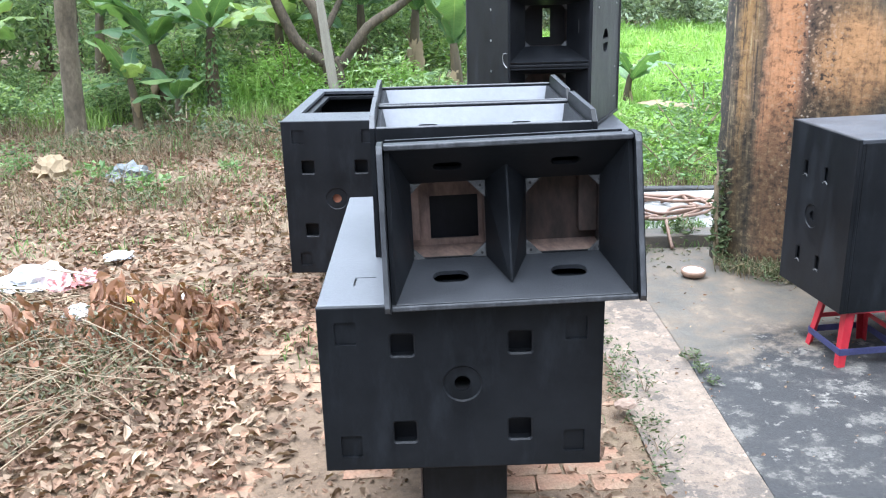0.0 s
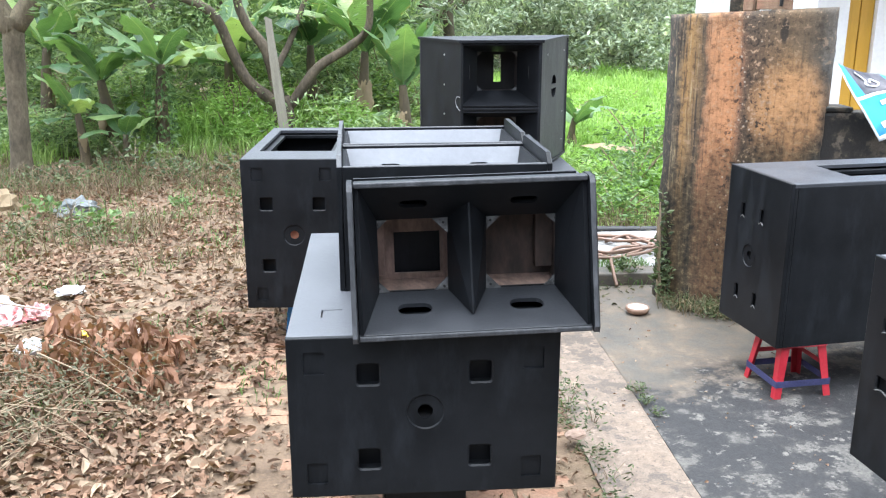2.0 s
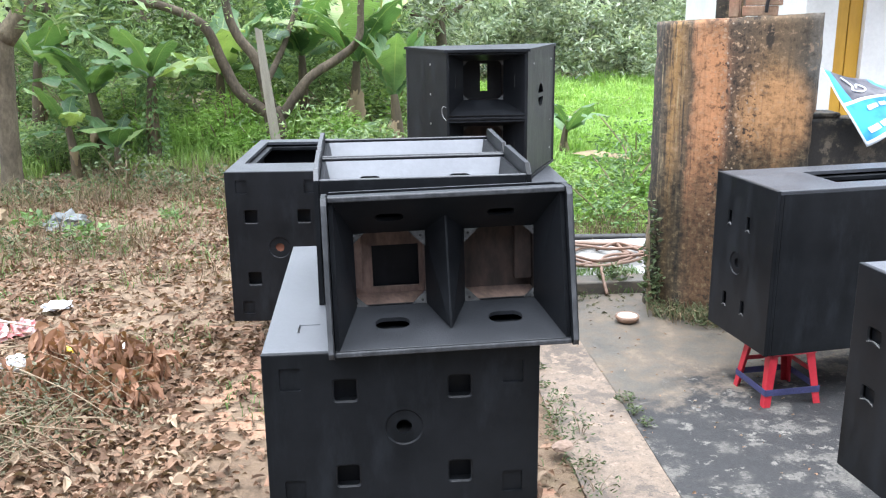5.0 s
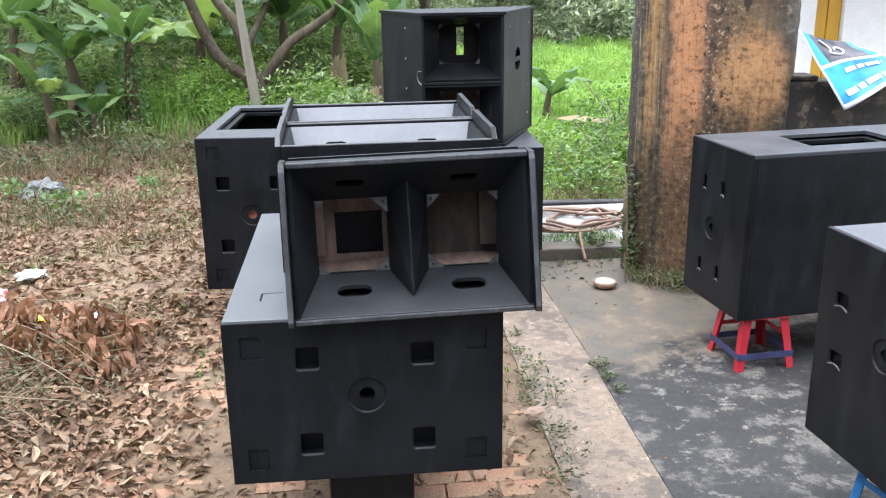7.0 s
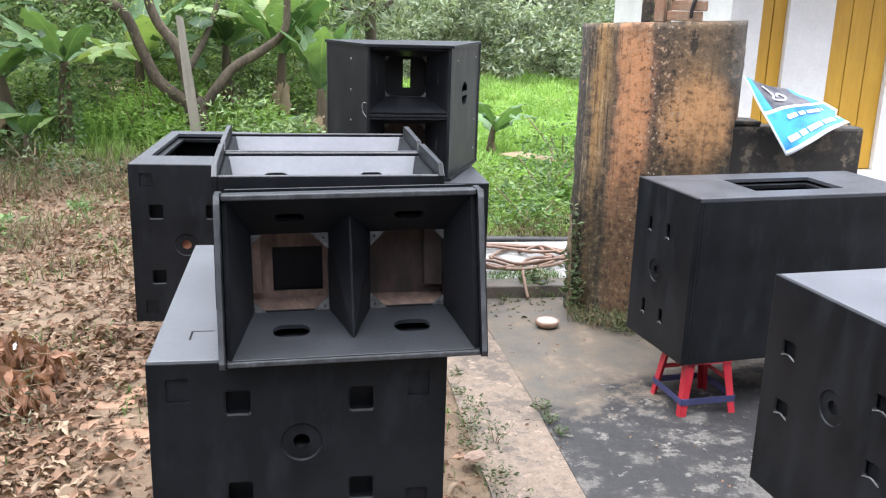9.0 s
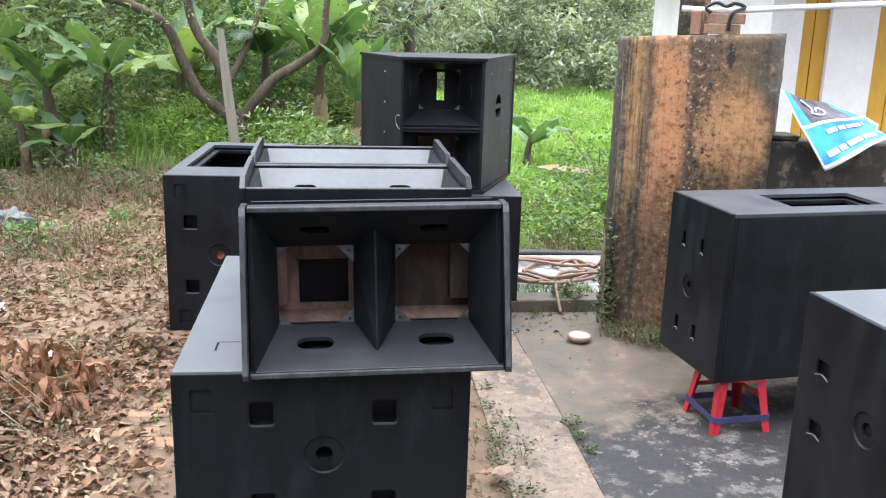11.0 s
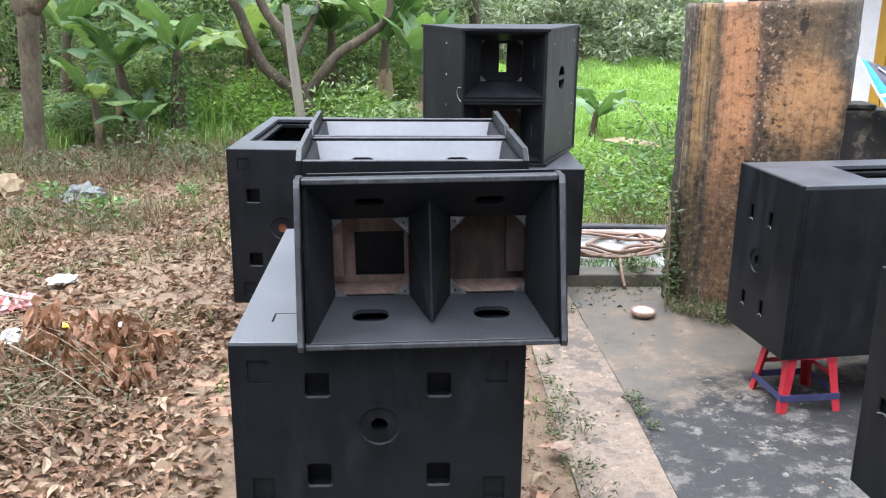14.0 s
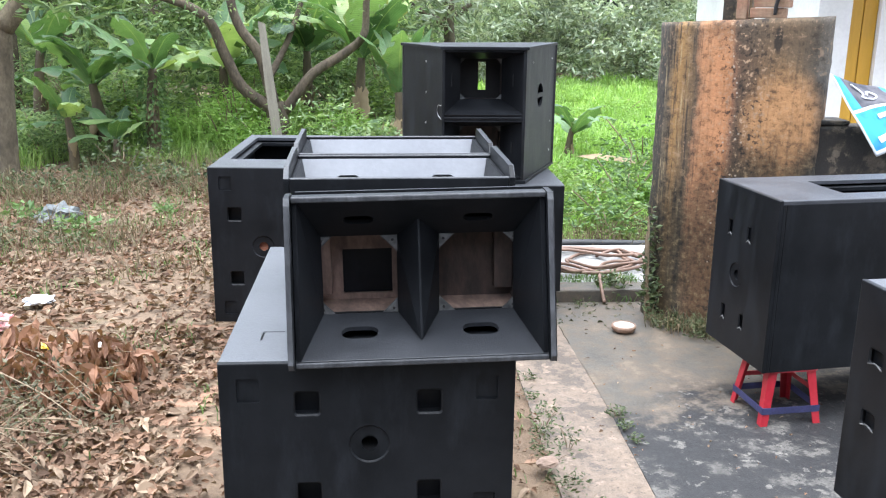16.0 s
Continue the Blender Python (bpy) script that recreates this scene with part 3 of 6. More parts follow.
def leaves(name, centres, dirs, length, width, material, parent=None, label="", fold=0.25, rng=None, curl=0.0, oval=False):
    """Many folded leaves in one mesh: bases, ways, lengths, widths."""
    rng = rng or np.random.default_rng(1)
    c, d = np.asarray(centres, float), np.asarray(dirs, float)
    n = len(c)
    d /= np.linalg.norm(d, axis=1)[:, None] + 1e-9
    s = np.cross(d, rng.normal(size=(n, 3)) + (np.array((0, 0, 2.5)) if oval else 0))
    s /= np.linalg.norm(s, axis=1)[:, None] + 1e-9
    u = np.cross(s, d)
    length, width = np.broadcast_to(length, n)[:, None], np.broadcast_to(width, n)[:, None]
    k = np.abs(rng.normal(size=(n, 1))) * curl * 2 + curl * 0.3 if oval else curl
    if oval:
        rows = ((0.22, 0.34), (0.5, 0.5), (0.78, 0.32))
        pts = [c]
        for t, w in rows:
            arch = -u * length * k * (t - 0.3) ** 2 * 2.2
            lift = u * width * fold * w * 2
            twist = u * width * rng.normal(size=(n, 1)) * 0.22
            pts += [c + d * length * t + s * width * w + lift + arch + twist, c + d * length * t + arch, c + d * length * t - s * width * w + lift + arch - twist]
        pts.append(c + d * length - u * length * k)
        v = np.stack(pts, 1).reshape(-1, 3)
        b = np.arange(n)[:, None] * 11
        tri = ((0, 1, 2), (0, 2, 3), (7, 10, 8), (8, 10, 9))
        quad = ((1, 4, 5, 2), (2, 5, 6, 3), (4, 7, 8, 5), (5, 8, 9, 6))
        f = np.concatenate([b + np.array(q) for q in tri], 0).tolist() + np.concatenate([b + np.array(q) for q in quad], 0).tolist()
        return raw(name, v.tolist(), f, material, parent, label)
    lift = u * width * fold
    bend = -u * length * curl
    v = np.stack([c, c + d * length * 0.45 + s * width * 0.5 + lift, c + d * length + bend, c + d * length * 0.45 - s * width * 0.5 + lift, c + d * length * 0.5 - u * 0], 1)
    v = v.reshape(-1, 3)
    b = np.arange(n)[:, None] * 5
    f = np.concatenate([b + np.array(q) for q in ((0, 1, 4), (1, 2, 4), (2, 3, 4), (3, 0, 4))], 0)
    return raw(name, v.tolist(), f.tolist(), material, parent, label)


def blades(name, x, y, z, height, lean, width, material, rng, label=""):
    """Many grass blades in one mesh."""
    n = len(x)
    a = rng.uniform(0, 2 * np.pi, n)
    l = rng.uniform(0, 1, n) * lean
    la = rng.uniform(0, 2 * np.pi, n)
    h = np.broadcast_to(height, n)
    w = np.broadcast_to(width, n)
    base = np.stack([x, y, z], 1)
    sx = np.stack([np.cos(a), np.sin(a), 0 * a], 1) * w[:, None] / 2
    mid = base + np.stack([np.cos(la) * l * h * 0.35, np.sin(la) * l * h * 0.35, h * 0.6], 1)
    tip = base + np.stack([np.cos(la) * l * h, np.sin(la) * l * h, h * (1 - 0.4 * l)], 1)
    v = np.stack([base - sx, base + sx, mid + sx * 0.8, mid - sx * 0.8, tip], 1).reshape(-1, 3)
    b = np.arange(n)[:, None] * 5
    q = (b + np.array((0, 1, 2, 3))).tolist()
    t = (b + np.array((3, 2, 4))).tolist()
    return raw(name, v.tolist(), q + t, material, None, label)


# ---------------------------------------------------------------- ground and setting
def ground_z(x, y):
    """Height of the bare ground: level yard, a little rough."""
    far = min(max((abs(y - 3) - 3) / 6, 0), 1)
    z = -0.003 + 0.013 * noise.noise((x * 2.1, y * 2.1, 0)) + 0.008 * noise.noise((x * 9, y * 9, 3))
    z += far * 0.10 * noise.noise((x * 0.5, y * 0.5, 7))
    if y < -0.35 and x < 1.3:
        z -= 0.16 * min((-0.35 - y) / 0.3, 1)
    if x > 1.22:
        z -= 0.05 * min((x - 1.22) / 0.1, 1) * (1 if y < 3.5 else max(0, 1 - (y - 3.5) / 1.6))
    if x < -1.0 and y < 4.2:
        z += 0.10 * max(0, 1 - math.hypot((x + 1.9) / 1.3, (y - 1.4) / 1.2))
    return z


def ground():
    def steps(lo, hi, fine0, fine1, step):
        out, v = [], fine0
        while v < fine1:
            out.append(v)
            v += step
        grow, s, v = [], step, fine1
        while v < hi:
            grow.append(v)
            s *= 1.35
            v += s
        back, s, v = [], step, fine0
        while v > lo:
            s *= 1.35
            v -= s
            back.append(v)
        return list(reversed(back)) + out + grow + [hi]
    xs, ys = steps(-180, 180, -5, 4, 0.06), steps(-60, 300, -1, 9, 0.06)
    verts = [(x, y, ground_z(x, y)) for y in ys for x in xs]
    w = len(xs)
    faces = [(j * w + i, j * w + i + 1, j * w + w + i + 1, j * w + w + i) for j in range(len(ys) - 1) for i in range(w - 1)]
    ob = raw("ground", verts, faces, M_EARTH, None, "", True)
    tagged(ob, "brown trodden earth with dust and moss patches", "ground", kind="structure")


def slab(name, outline, z0, z1, material, label, bev=0.003, crumble=0.004):
    """Cast slab with a slightly crumbled edge."""
    out = []
    for (ax, ay), (bx, by) in zip(outline, outline[1:] + outline[:1]):
        n = max(1, int(math.hypot(bx - ax, by - ay) / 0.09))
        for k in range(n):
            t = k / n
            x, y = ax + (bx - ax) * t, ay + (by - ay) * t
            out.append((x + crumble * noise.noise((x * 11, y * 11, 1)), y + crumble * noise.noise((x * 11, y * 11, 5))))
    bm = board(out, [], z1 - z0, Matrix.Translation((0, 0, z1)), bev)
    ob = part(name, bm, material)
    return tagged(ob, label, "pavement", kind="structure")


ground()
slab("pavement_strip", [(1.2, -4), (1.615, -4), (1.612, 1.0), (1.618, 1.8), (1.602, 2.6), (1.59, 3.42), (1.24, 3.42), (1.22, 1.7)], -0.09, 0.0, M_CONC, "pale sandy concrete strip with a crumbling weedy edge")
slab("pavement_yard", [(1.618, -4), (7, -4), (7, 4.9), (3.6, 4.9), (2.4, 3.42), (1.593, 3.42), (1.605, 2.6), (1.621, 1.8), (1.615, 1.0)], -0.09, 0.0, M_CONC2, "grey yard concrete blotched with black moss")
slab("kerb", [(1.2, 3.43), (2.30, 3.43), (2.32, 3.62), (1.2, 3.62)], -0.06, 0.085, M_CONC2, "low mossy concrete kerb beside the yard", 0.012, 0.02)
slab("pavement_back", [(1.2, 3.64), (2.75, 3.64), (2.95, 4.66), (1.2, 4.66)], -0.05, 0.075, M_CONC3, "whitish concrete slab behind the kerb")

# Added slab out of view: its grey mutes the earth's brown bounce light.
slab("bounce_slab", [(-6, -6.3), (1.2, -6.3), (1.2, -0.35), (-6, -0.35)], -0.35, 0.012, M_CONC4, "unseen grey slab added to mute ground bounce on the cabinet fronts")

# tall wall, low wall
WALL_A, WALL_B = Vector((2.195, 3.10, 0)), Vector((2.985, 2.60, 0))
wdir = (WALL_B - WALL_A).normalized()
WALL_M = Matrix.Translation(WALL_A) @ Matrix.Rotation(math.atan2(wdir.y, wdir.x), 4, "Z")
WALL_L = (WALL_B - WALL_A).length


def tall_wall():
    """A worn plaster wall with an uneven face, a broken top edge and rounded corners."""
    bm = bmesh.new()
    nx, nz, t = 48, 76, 0.19
    grid = {}
    for j in range(nz + 1):
        for i in range(nx + 1):
            x = -0.06 + (WALL_L + 0.06) * i / nx
            h = 1.885 + 0.05 * x / WALL_L
            z = -0.05 + (h + 0.05) * j / nz
            edge = min(WALL_L - x, 0.05)
            top = 0.012 * noise.noise((x * 9, 4, 0)) if j == nz else 0
            y = 0.012 * noise.noise((x * 2.5, z * 2.5, 0)) + 0.004 * noise.noise((x * 14, z * 14, 2)) + 0.02 * (1 - edge / 0.05) ** 2 + (0.015 if j == nz else 0)
            y += 0.15 * (max(0.045 - x, 0) / 0.105) ** 1.4
            xx = x + (0.012 * noise.noise((z * 5, 8, 0)) + 0.006 * noise.noise((z * 19, 2, 0))) * (i in (0, nx))
            if z < 0.25:
                y -= 0.035 * (1 - z / 0.25) * (0.6 + noise.noise((x * 7, z * 7, 9)))
            grid[i, j] = bm.verts.new((xx, y, z + top))
    back = {}
    for (i, j), v in grid.items():
        if i in (0, nx) or j in (0, nz):
            back[i, j] = bm.verts.new((v.co.x, t, v.co.z))
    for j in range(nz):
        for i in range(nx):
            bm.faces.new((grid[i, j], grid[i + 1, j], grid[i + 1, j + 1], grid[i, j + 1]))
        for i in (0, nx):
            bm.faces.new((grid[i, j], grid[i, j + 1], back[i, j + 1], back[i, j]))
    for i in range(nx):
        bm.faces.new((grid[i, nz], grid[i + 1, nz], back[i + 1, nz], back[i, nz]))
    bm.faces.new((back[0, 0], back[nx, 0], back[nx, nz], back[0, nz]))
    ob = part("wall_old", bm, M_WALL, None, "", True)
    ob.matrix_world = WALL_M
    tagged(ob, "weathered ochre plaster wall streaked with black mould", "wall", kind="structure")


tall_wall()
lw = part("wall_low", block(0, 0.86, 0, 0.16, -0.05, 1.32, 0.02), M_LOWWALL)
lw.matrix_world = pose(2.992, 2.655, 0, 0, 0, -3)
tagged(lw, "low blackened plaster wall beside the tall wall", "wall", kind="structure")
ledge = part("ledge", block(0, 0.2, 0.004, 0.19, 1.322, 1.35, 0.008), M_LOWWALL)
ledge.matrix_world = pose(2.992, 2.655, 0, 0, 0, -3)
tagged(ledge, "mossy concrete coping on the low wall", "coping", kind="structure")


# Added out of view: blocks low sky light so the cabinet fronts stay dark.
back = part("wall_behind", block(-8, 10, -6.7, -6.5, -0.05, 4.4, 0.01), M_SHADEWALL)
tagged(back, "unseen dark wall added behind the camera to shade the fronts", "wall", kind="structure")


# house with white walls and ochre doors
def house():
    ob = group("house", pose(4.05, 5.0, 0), "single-storey white limewashed house with ochre wooden doors", "house")
    part("wall", board([(0, 0), (7.5, 0), (7.5, 2.62), (0, 2.62)], [[(0.28, 0.62), (0.53, 0.62), (0.53, 2.3), (0.28, 2.3)], [(0.95, 0.62), (1.52, 0.62), (1.52, 2.3), (0.95, 2.3)], [(2.4, 0.62), (3.3, 0.62), (3.3, 2.3), (2.4, 2.3)]], 0.2, facing((0, 0, 0), (1, 0, 0), (0, 0, 1)), 0.004), M_WHITE, ob)
    part("wall", block(0.0, 0.2, 0.2, 3, 0, 2.62), M_WHITE, ob)
    part("wall", block(7.3, 7.5, 0.2, 3, 0, 2.62), M_WHITE, ob)
    part("wall", block(0.2, 7.3, 2.8, 3, 0, 2.62), M_WHITE, ob)
    part("plinth", block(-0.05, 7.55, -0.55, -0.002, 0, 0.55, 0.01), M_WHITE, ob)
    for x0, x1, n in ((0.28, 0.53, 2), (0.95, 1.52, 3), (2.4, 3.3, 4)):
        door = part("door", block(x0, x1, 0.075, 0.1, 0.62, 2.3), M_YELLOW, ob, "ochre painted plank door")
        w = (x1 - x0) / n
        for k in range(n):
            part("plank", block(x0 + k * w + 0.004, x0 + (k + 1) * w - 0.004, 0.05, 0.073, 0.63, 2.29, 0.004), M_YELLOW, door)
    part("roof", block(-0.35, 7.9, -0.6, 3.3, 2.622, 2.74, 0.01), M_ROOF, ob, "grey flat eaves slab")
    part("beam", block(-0.3, 7.8, -0.57, -0.47, 2.48, 2.62, 0.008), M_WHITE, ob)


house()


# ---------------------------------------------------------------- loudspeaker cabinets
T = 0.018
HOLES = [(0.255, 0.427), (0.615, 0.427), (0.255, 0.131), (0.615, 0.131)]
CORNERS = [(0.085, 0.47), (0.785, 0.47), (0.085, 0.085), (0.785, 0.085)]


def face_with_recesses(ob, w, h, m, holes, corners, ring, size=0.075, turn=False, csize=0.066):
    """Cabinet end: wheel cups, shallow foot pads and a pole socket, all sunk into it."""
    sw, sh = size if isinstance(size, tuple) else (size, size)
    cut = [rrect(x, y, sw, sh, 0.012) for x, y in holes] + [rrect(x, y, csize, csize * 1.15, 0.006) for x, y in corners] + [disc(*ring, 0.061, 32)]
    panel = part("front_panel", board([(0, 0), (w, 0), (w, h), (0, h)], cut, T, m, 0.004), M_BLACK, ob)
    for x, y in holes:
        part("wheel_cup", cup(x, y, sw + 0.006, sh + 0.006, 0.05, m), M_BLACK, panel)
        part("cup_lip", lip(rrect(x, y, sw + 0.001, sh + 0.001, 0.0125), rrect(x, y, sw - 0.010, sh - 0.010, 0.009), m), M_BLACK, panel)
        if isinstance(size, tuple):
            arc = [(x - sw / 2 + sw * s / 8, y - sh / 2 - 0.002 + 0.011 * math.sin(math.pi * s / 8) ** 1.5) for s in range(9)]
            part("cup_edge", tube([m @ Vector((*p, 0.0)) for p in arc], 0.0028, 6), M_BRACE, panel, "thin grey arched rim under the cup", True)
    part("socket_lip", lip(disc(*ring, 0.0615, 32), disc(*ring, 0.057, 32), m), M_BLACK, panel)
    for x, y in corners:
        part("foot_pad", board(rrect(x, y, csize + 0.01, csize * 1.15 + 0.01, 0.006), [], 0.01, m @ Matrix.Translation((0, 0, -0.009)), 0), M_BLACK, panel)
    part("pole_socket", board(disc(*ring, 0.064, 32), [disc(*ring, 0.025, 20)], 0.010, m @ Matrix.Translation((0, 0, -0.006)), 0), M_BLACK, panel)
    part("socket_cup", cup(*ring, 0.056, 0.056, 0.03 if turn else 0.09, m), M_ORANGE if turn else M_INSIDE, panel)
    return panel


def lip(outer, inner, m, depth=0.005):
    """Sloping rim that leads into a hole."""
    bm = bmesh.new()
    o = [bm.verts.new((*p, 0.0004)) for p in outer]
    i = [bm.verts.new((*p, -depth)) for p in inner]
    for k in range(len(o)):
        bm.faces.new((o[k], o[(k + 1) % len(o)], i[(k + 1) % len(o)], i[k]))
    bmesh.ops.transform(bm, matrix=m, verts=bm.verts)
    return bm


def cup(x, y, w, h, d, m):
    """Open box sunk behind a hole."""
    bm = bmesh.new()
    a = [(x - w / 2, y - h / 2), (x + w / 2, y - h / 2), (x + w / 2, y + h / 2), (x - w / 2, y + h / 2)]
    f = [bm.verts.new((*p, -T)) for p in a]
    b = [bm.verts.new((*p, -d)) for p in a]
    bm.faces.new(b)
    for i in range(4):
        bm.faces.new((f[i], f[(i + 1) % 4], b[(i + 1) % 4], b[i]))
    bmesh.ops.transform(bm, matrix=m, verts=bm.verts)
    return bm


def cabinet(m, label, w, d, h, holes, corners, ring, top_hole=None, turn=False, face="front", size=0.08, notch=None, top_sheen=None):
    """Loudspeaker cabinet of boards, its base corner at the origin, its worked end at y = 0 (front) or x = 0 (side)."""
    ob = group("speaker_cabinet", m, label, "speaker cabinet", "bass cabinets in the yard")
    if face == "front":
        face_with_recesses(ob, w, h, facing((0, 0, 0), (1, 0, 0), (0, 0, 1)), holes, corners, ring, size, turn)
        x0, x1, y0, y1 = 0, w, T + 0.0005, d
    else:
        face_with_recesses(ob, d, h, facing((0, d, 0), (0, -1, 0), (0, 0, 1)), holes, corners, ring, size, turn)
        x0, x1, y0, y1 = T + 0.0005, w, 0, d
    cut = []
    if top_hole:
        cut = [rrect((top_hole[0] + top_hole[1]) / 2, (top_hole[2] + top_hole[3]) / 2, top_hole[1] - top_hole[0], top_hole[3] - top_hole[2], 0.006)]
    if notch:
        x, y = notch
        cut.append([(x, y), (x + 0.07, y), (x + 0.07, y + 0.007), (x, y + 0.007)])
        cut.append([(x, y - 0.07), (x + 0.007, y - 0.07), (x + 0.007, y - 0.003), (x, y - 0.003)])
    top = part("top_panel", board([(x0, y0), (x1, y0), (x1, y1), (x0, y1)], cut, T, Matrix.Translation((0, 0, h)), 0.004), top_sheen or M_TOPSHEEN, ob, "top board in lighter black, sky sheen put into its colour")
    if notch:
        part("groove_floor", block(notch[0] - 0.01, notch[0] + 0.08, notch[1] - 0.08, notch[1] + 0.015, h - 0.016, h - 0.007, 0), M_INSIDE, top)
    if top_hole:
        a, b, c, e = top_hole
        i = 0.035
        part("recess_rim", board(rrect((a + b) / 2, (c + e) / 2, b - a + 0.03, e - c + 0.03, 0.006), [rrect((a + b) / 2, (c + e) / 2, b - a - 2 * i, e - c - 2 * i, 0.006)], T, Matrix.Translation((0, 0, h - 0.03)), 0), M_BLACK, ob)
    hs = h - T - 0.0005
    part("side_panel", block(x0, x0 + T, y0, y1, 0, hs), M_BLACK, ob)
    part("side_panel", block(x1 - T, x1, y0, y1, 0, hs), M_BLACK, ob)
    part("side_panel", block(x0 + T + 0.0005, x1 - T - 0.0005, y1 - T, y1, 0, hs), M_BLACK, ob)
    if face != "front":
        part("side_panel", block(x0 + T + 0.0005, x1 - T - 0.0005, y0, y0 + T, 0, hs), M_BLACK, ob)
    part("bottom_panel", block(x0 + T + 0.0005, x1 - T - 0.0005, y0 + (T + 0.0005 if face != "front" else 0), y1 - T - 0.0005, 0, T), M_BLACK, ob)
    return ob


SUB_W, SUB_D, SUB_H = 0.87, 1.31, 0.555
cabinet(pose(0, 0, 0.42), "matte black bass cabinet lying level on a black pedestal", SUB_W, SUB_D, SUB_H, HOLES, CORNERS, (0.437, 0.293), notch=(0.10, 0.26), top_sheen=M_PALETOP)
# upright cabinet with an open top
UP_H = [(0.135, 0.615), (0.43, 0.615), (0.135, 0.255), (0.43, 0.255)]
UP_C = [(0.09, 0.785), (0.47, 0.785), (0.09, 0.085), (0.47, 0.085)]
cabinet(pose(-0.455, 2.385, 0.257, 0, 0, -3), "matte black bass cabinet standing upright, its top cut open", 0.57, 1.25, 0.87, UP_H, UP_C, (0.285, 0.435), (0.065, 0.50, 0.28, 1.12), True)
# cabinet under the tower
cabinet(pose(0.73, 3.05, 0.2), "matte black cabinet carrying a horn tower", 0.885, 1.1, 0.69, [], [], (0.44, 0.35))
# cabinets on the concrete
SIDE_H = [(0.16, 0.63), (0.34, 0.63), (0.16, 0.18), (0.34, 0.18)]
cabinet(pose(2.297, 1.487, 0.278, 0, 0, 7.7), "matte black bass cabinet with an open top on red stools", 1.31, 0.58, 0.847, SIDE_H, [], (0.25, 0.40), (0.41, 0.94, 0.135, 0.43), face="side", size=(0.04, 0.08))
NEAR_H = [(0.13, 0.57), (0.60, 0.57), (0.13, 0.345), (0.60, 0.345)]
cabinet(pose(2.203, -0.345, 0.275, 0, 0, 6.2), "matte black bass cabinet with a closed top on a blue stool", 1.31, 0.76, 0.81, NEAR_H, [], (0.38, 0.46), face="side", size=(0.075, 0.06), top_sheen=M_PALETOP)


# ---------------------------------------------------------------- horns
def worn_edge(ob):
    """Board whose forward edge has lost its gloss and gone grey."""
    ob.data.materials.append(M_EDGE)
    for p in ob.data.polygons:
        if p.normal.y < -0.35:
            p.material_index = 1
    return ob


def horn(m, label, slant=0.0, slot=0.52):
    """Two-cell horn box: mouth towards -y, base at z = 0, width along x."""
    ob = group("speaker_horn", m, label, "speaker horn", "two-cell horns")
    W, D, H, t = 0.765, 0.44, 0.475, 0.018
    pr = 0.032 if slant else 0.046

    def ym(z):
        return slant * z / H
    side = [(-pr + 0.012, 0.0), (D, 0.0), (D, 0.37), (ym(H) + 0.05, H), (ym(H) - pr + 0.012, H), (ym(H) - pr, H - 0.02), (-pr, 0.02)]
    if not slant:
        side[0], side[-1] = (-0.01, 0.0), (-pr, 0.04)
    for x in (t, W):
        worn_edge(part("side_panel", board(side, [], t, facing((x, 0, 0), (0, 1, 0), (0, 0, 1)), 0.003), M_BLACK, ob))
    # flares: inner faces of the mouth
    zb, zt, yb = 0.072, 0.318, 0.255 + 0.0
    x0, x1, xm = t + 0.0005, W - t - 0.0005, W / 2
    cells = ((0.075, 0.318), (0.447, 0.69))
    ft = 0.014
    slots = [(0.2 - x0, 0.146, 0.11, 0.066, 0.03), (0.564 - x0, 0.146, 0.11, 0.066, 0.03)]
    part("bottom_panel", quad_board([(x0, 0, t), (x1, 0, t), (x1, yb, zb), (x0, yb, zb)], slots, ft), M_FLARE, ob, "lower flare in lighter black, its lit tone put into the colour")
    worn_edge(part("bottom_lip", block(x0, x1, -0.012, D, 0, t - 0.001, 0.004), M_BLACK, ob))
    ht = H - t
    rise = math.hypot(yb - ym(H), ht - zt)
    slots = [(0.205 - x0, rise * slot, 0.09, 0.044, 0.021), (0.56 - x0, rise * slot, 0.09, 0.044, 0.021)]
    # Mouth-up horns get the sky-lit grey here instead of black.
    part("top_panel", quad_board([(x0, yb, zt), (x1, yb, zt), (x1, ym(H), ht), (x0, ym(H), ht)], [(u, rise - v, a, b, r) for u, v, a, b, r in slots], ft), M_BLACK if slant else M_TRAYSHEEN, ob)
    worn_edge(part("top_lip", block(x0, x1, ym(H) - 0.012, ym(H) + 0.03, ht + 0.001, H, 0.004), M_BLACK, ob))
    for a, b, flip in ((x0 + 0.002, cells[0][0], 1), (x1 - 0.002, cells[1][1], 0)):
        p = [(a, 0.002, t + 0.001), (b, yb - 0.001, zb + 0.0005), (b, yb - 0.001, zt - 0.0005), (a, ym(H) + 0.002, ht - 0.001)]
        part("flare_panel", quad_prism(p, ft if flip else -ft), M_BLACK, ob)
    # divider between the cells
    f0, f1 = 0.085, 0.05 + slant
    pts = [(xm - 0.003, f0, 0.042), (xm + 0.003, f0, 0.042), (xm + 0.003, f1 + 0.03, ht - 0.075), (xm - 0.003, f1 + 0.03, ht - 0.075), (cells[0][1], yb, zb), (cells[1][0], yb, zb), (cells[1][0], yb, zt), (cells[0][1], yb, zt)]
    bm = bmesh.new()
    vs = [bm.verts.new(p) for p in pts]
    for q in ((0, 1, 2, 3), (0, 3, 7, 4), (1, 5, 6, 2), (4, 7, 6, 5), (0, 4, 5, 1), (3, 2, 6, 7)):
        bm.faces.new([vs[i] for i in q])
    part("divider", bm, M_BLACK, ob)
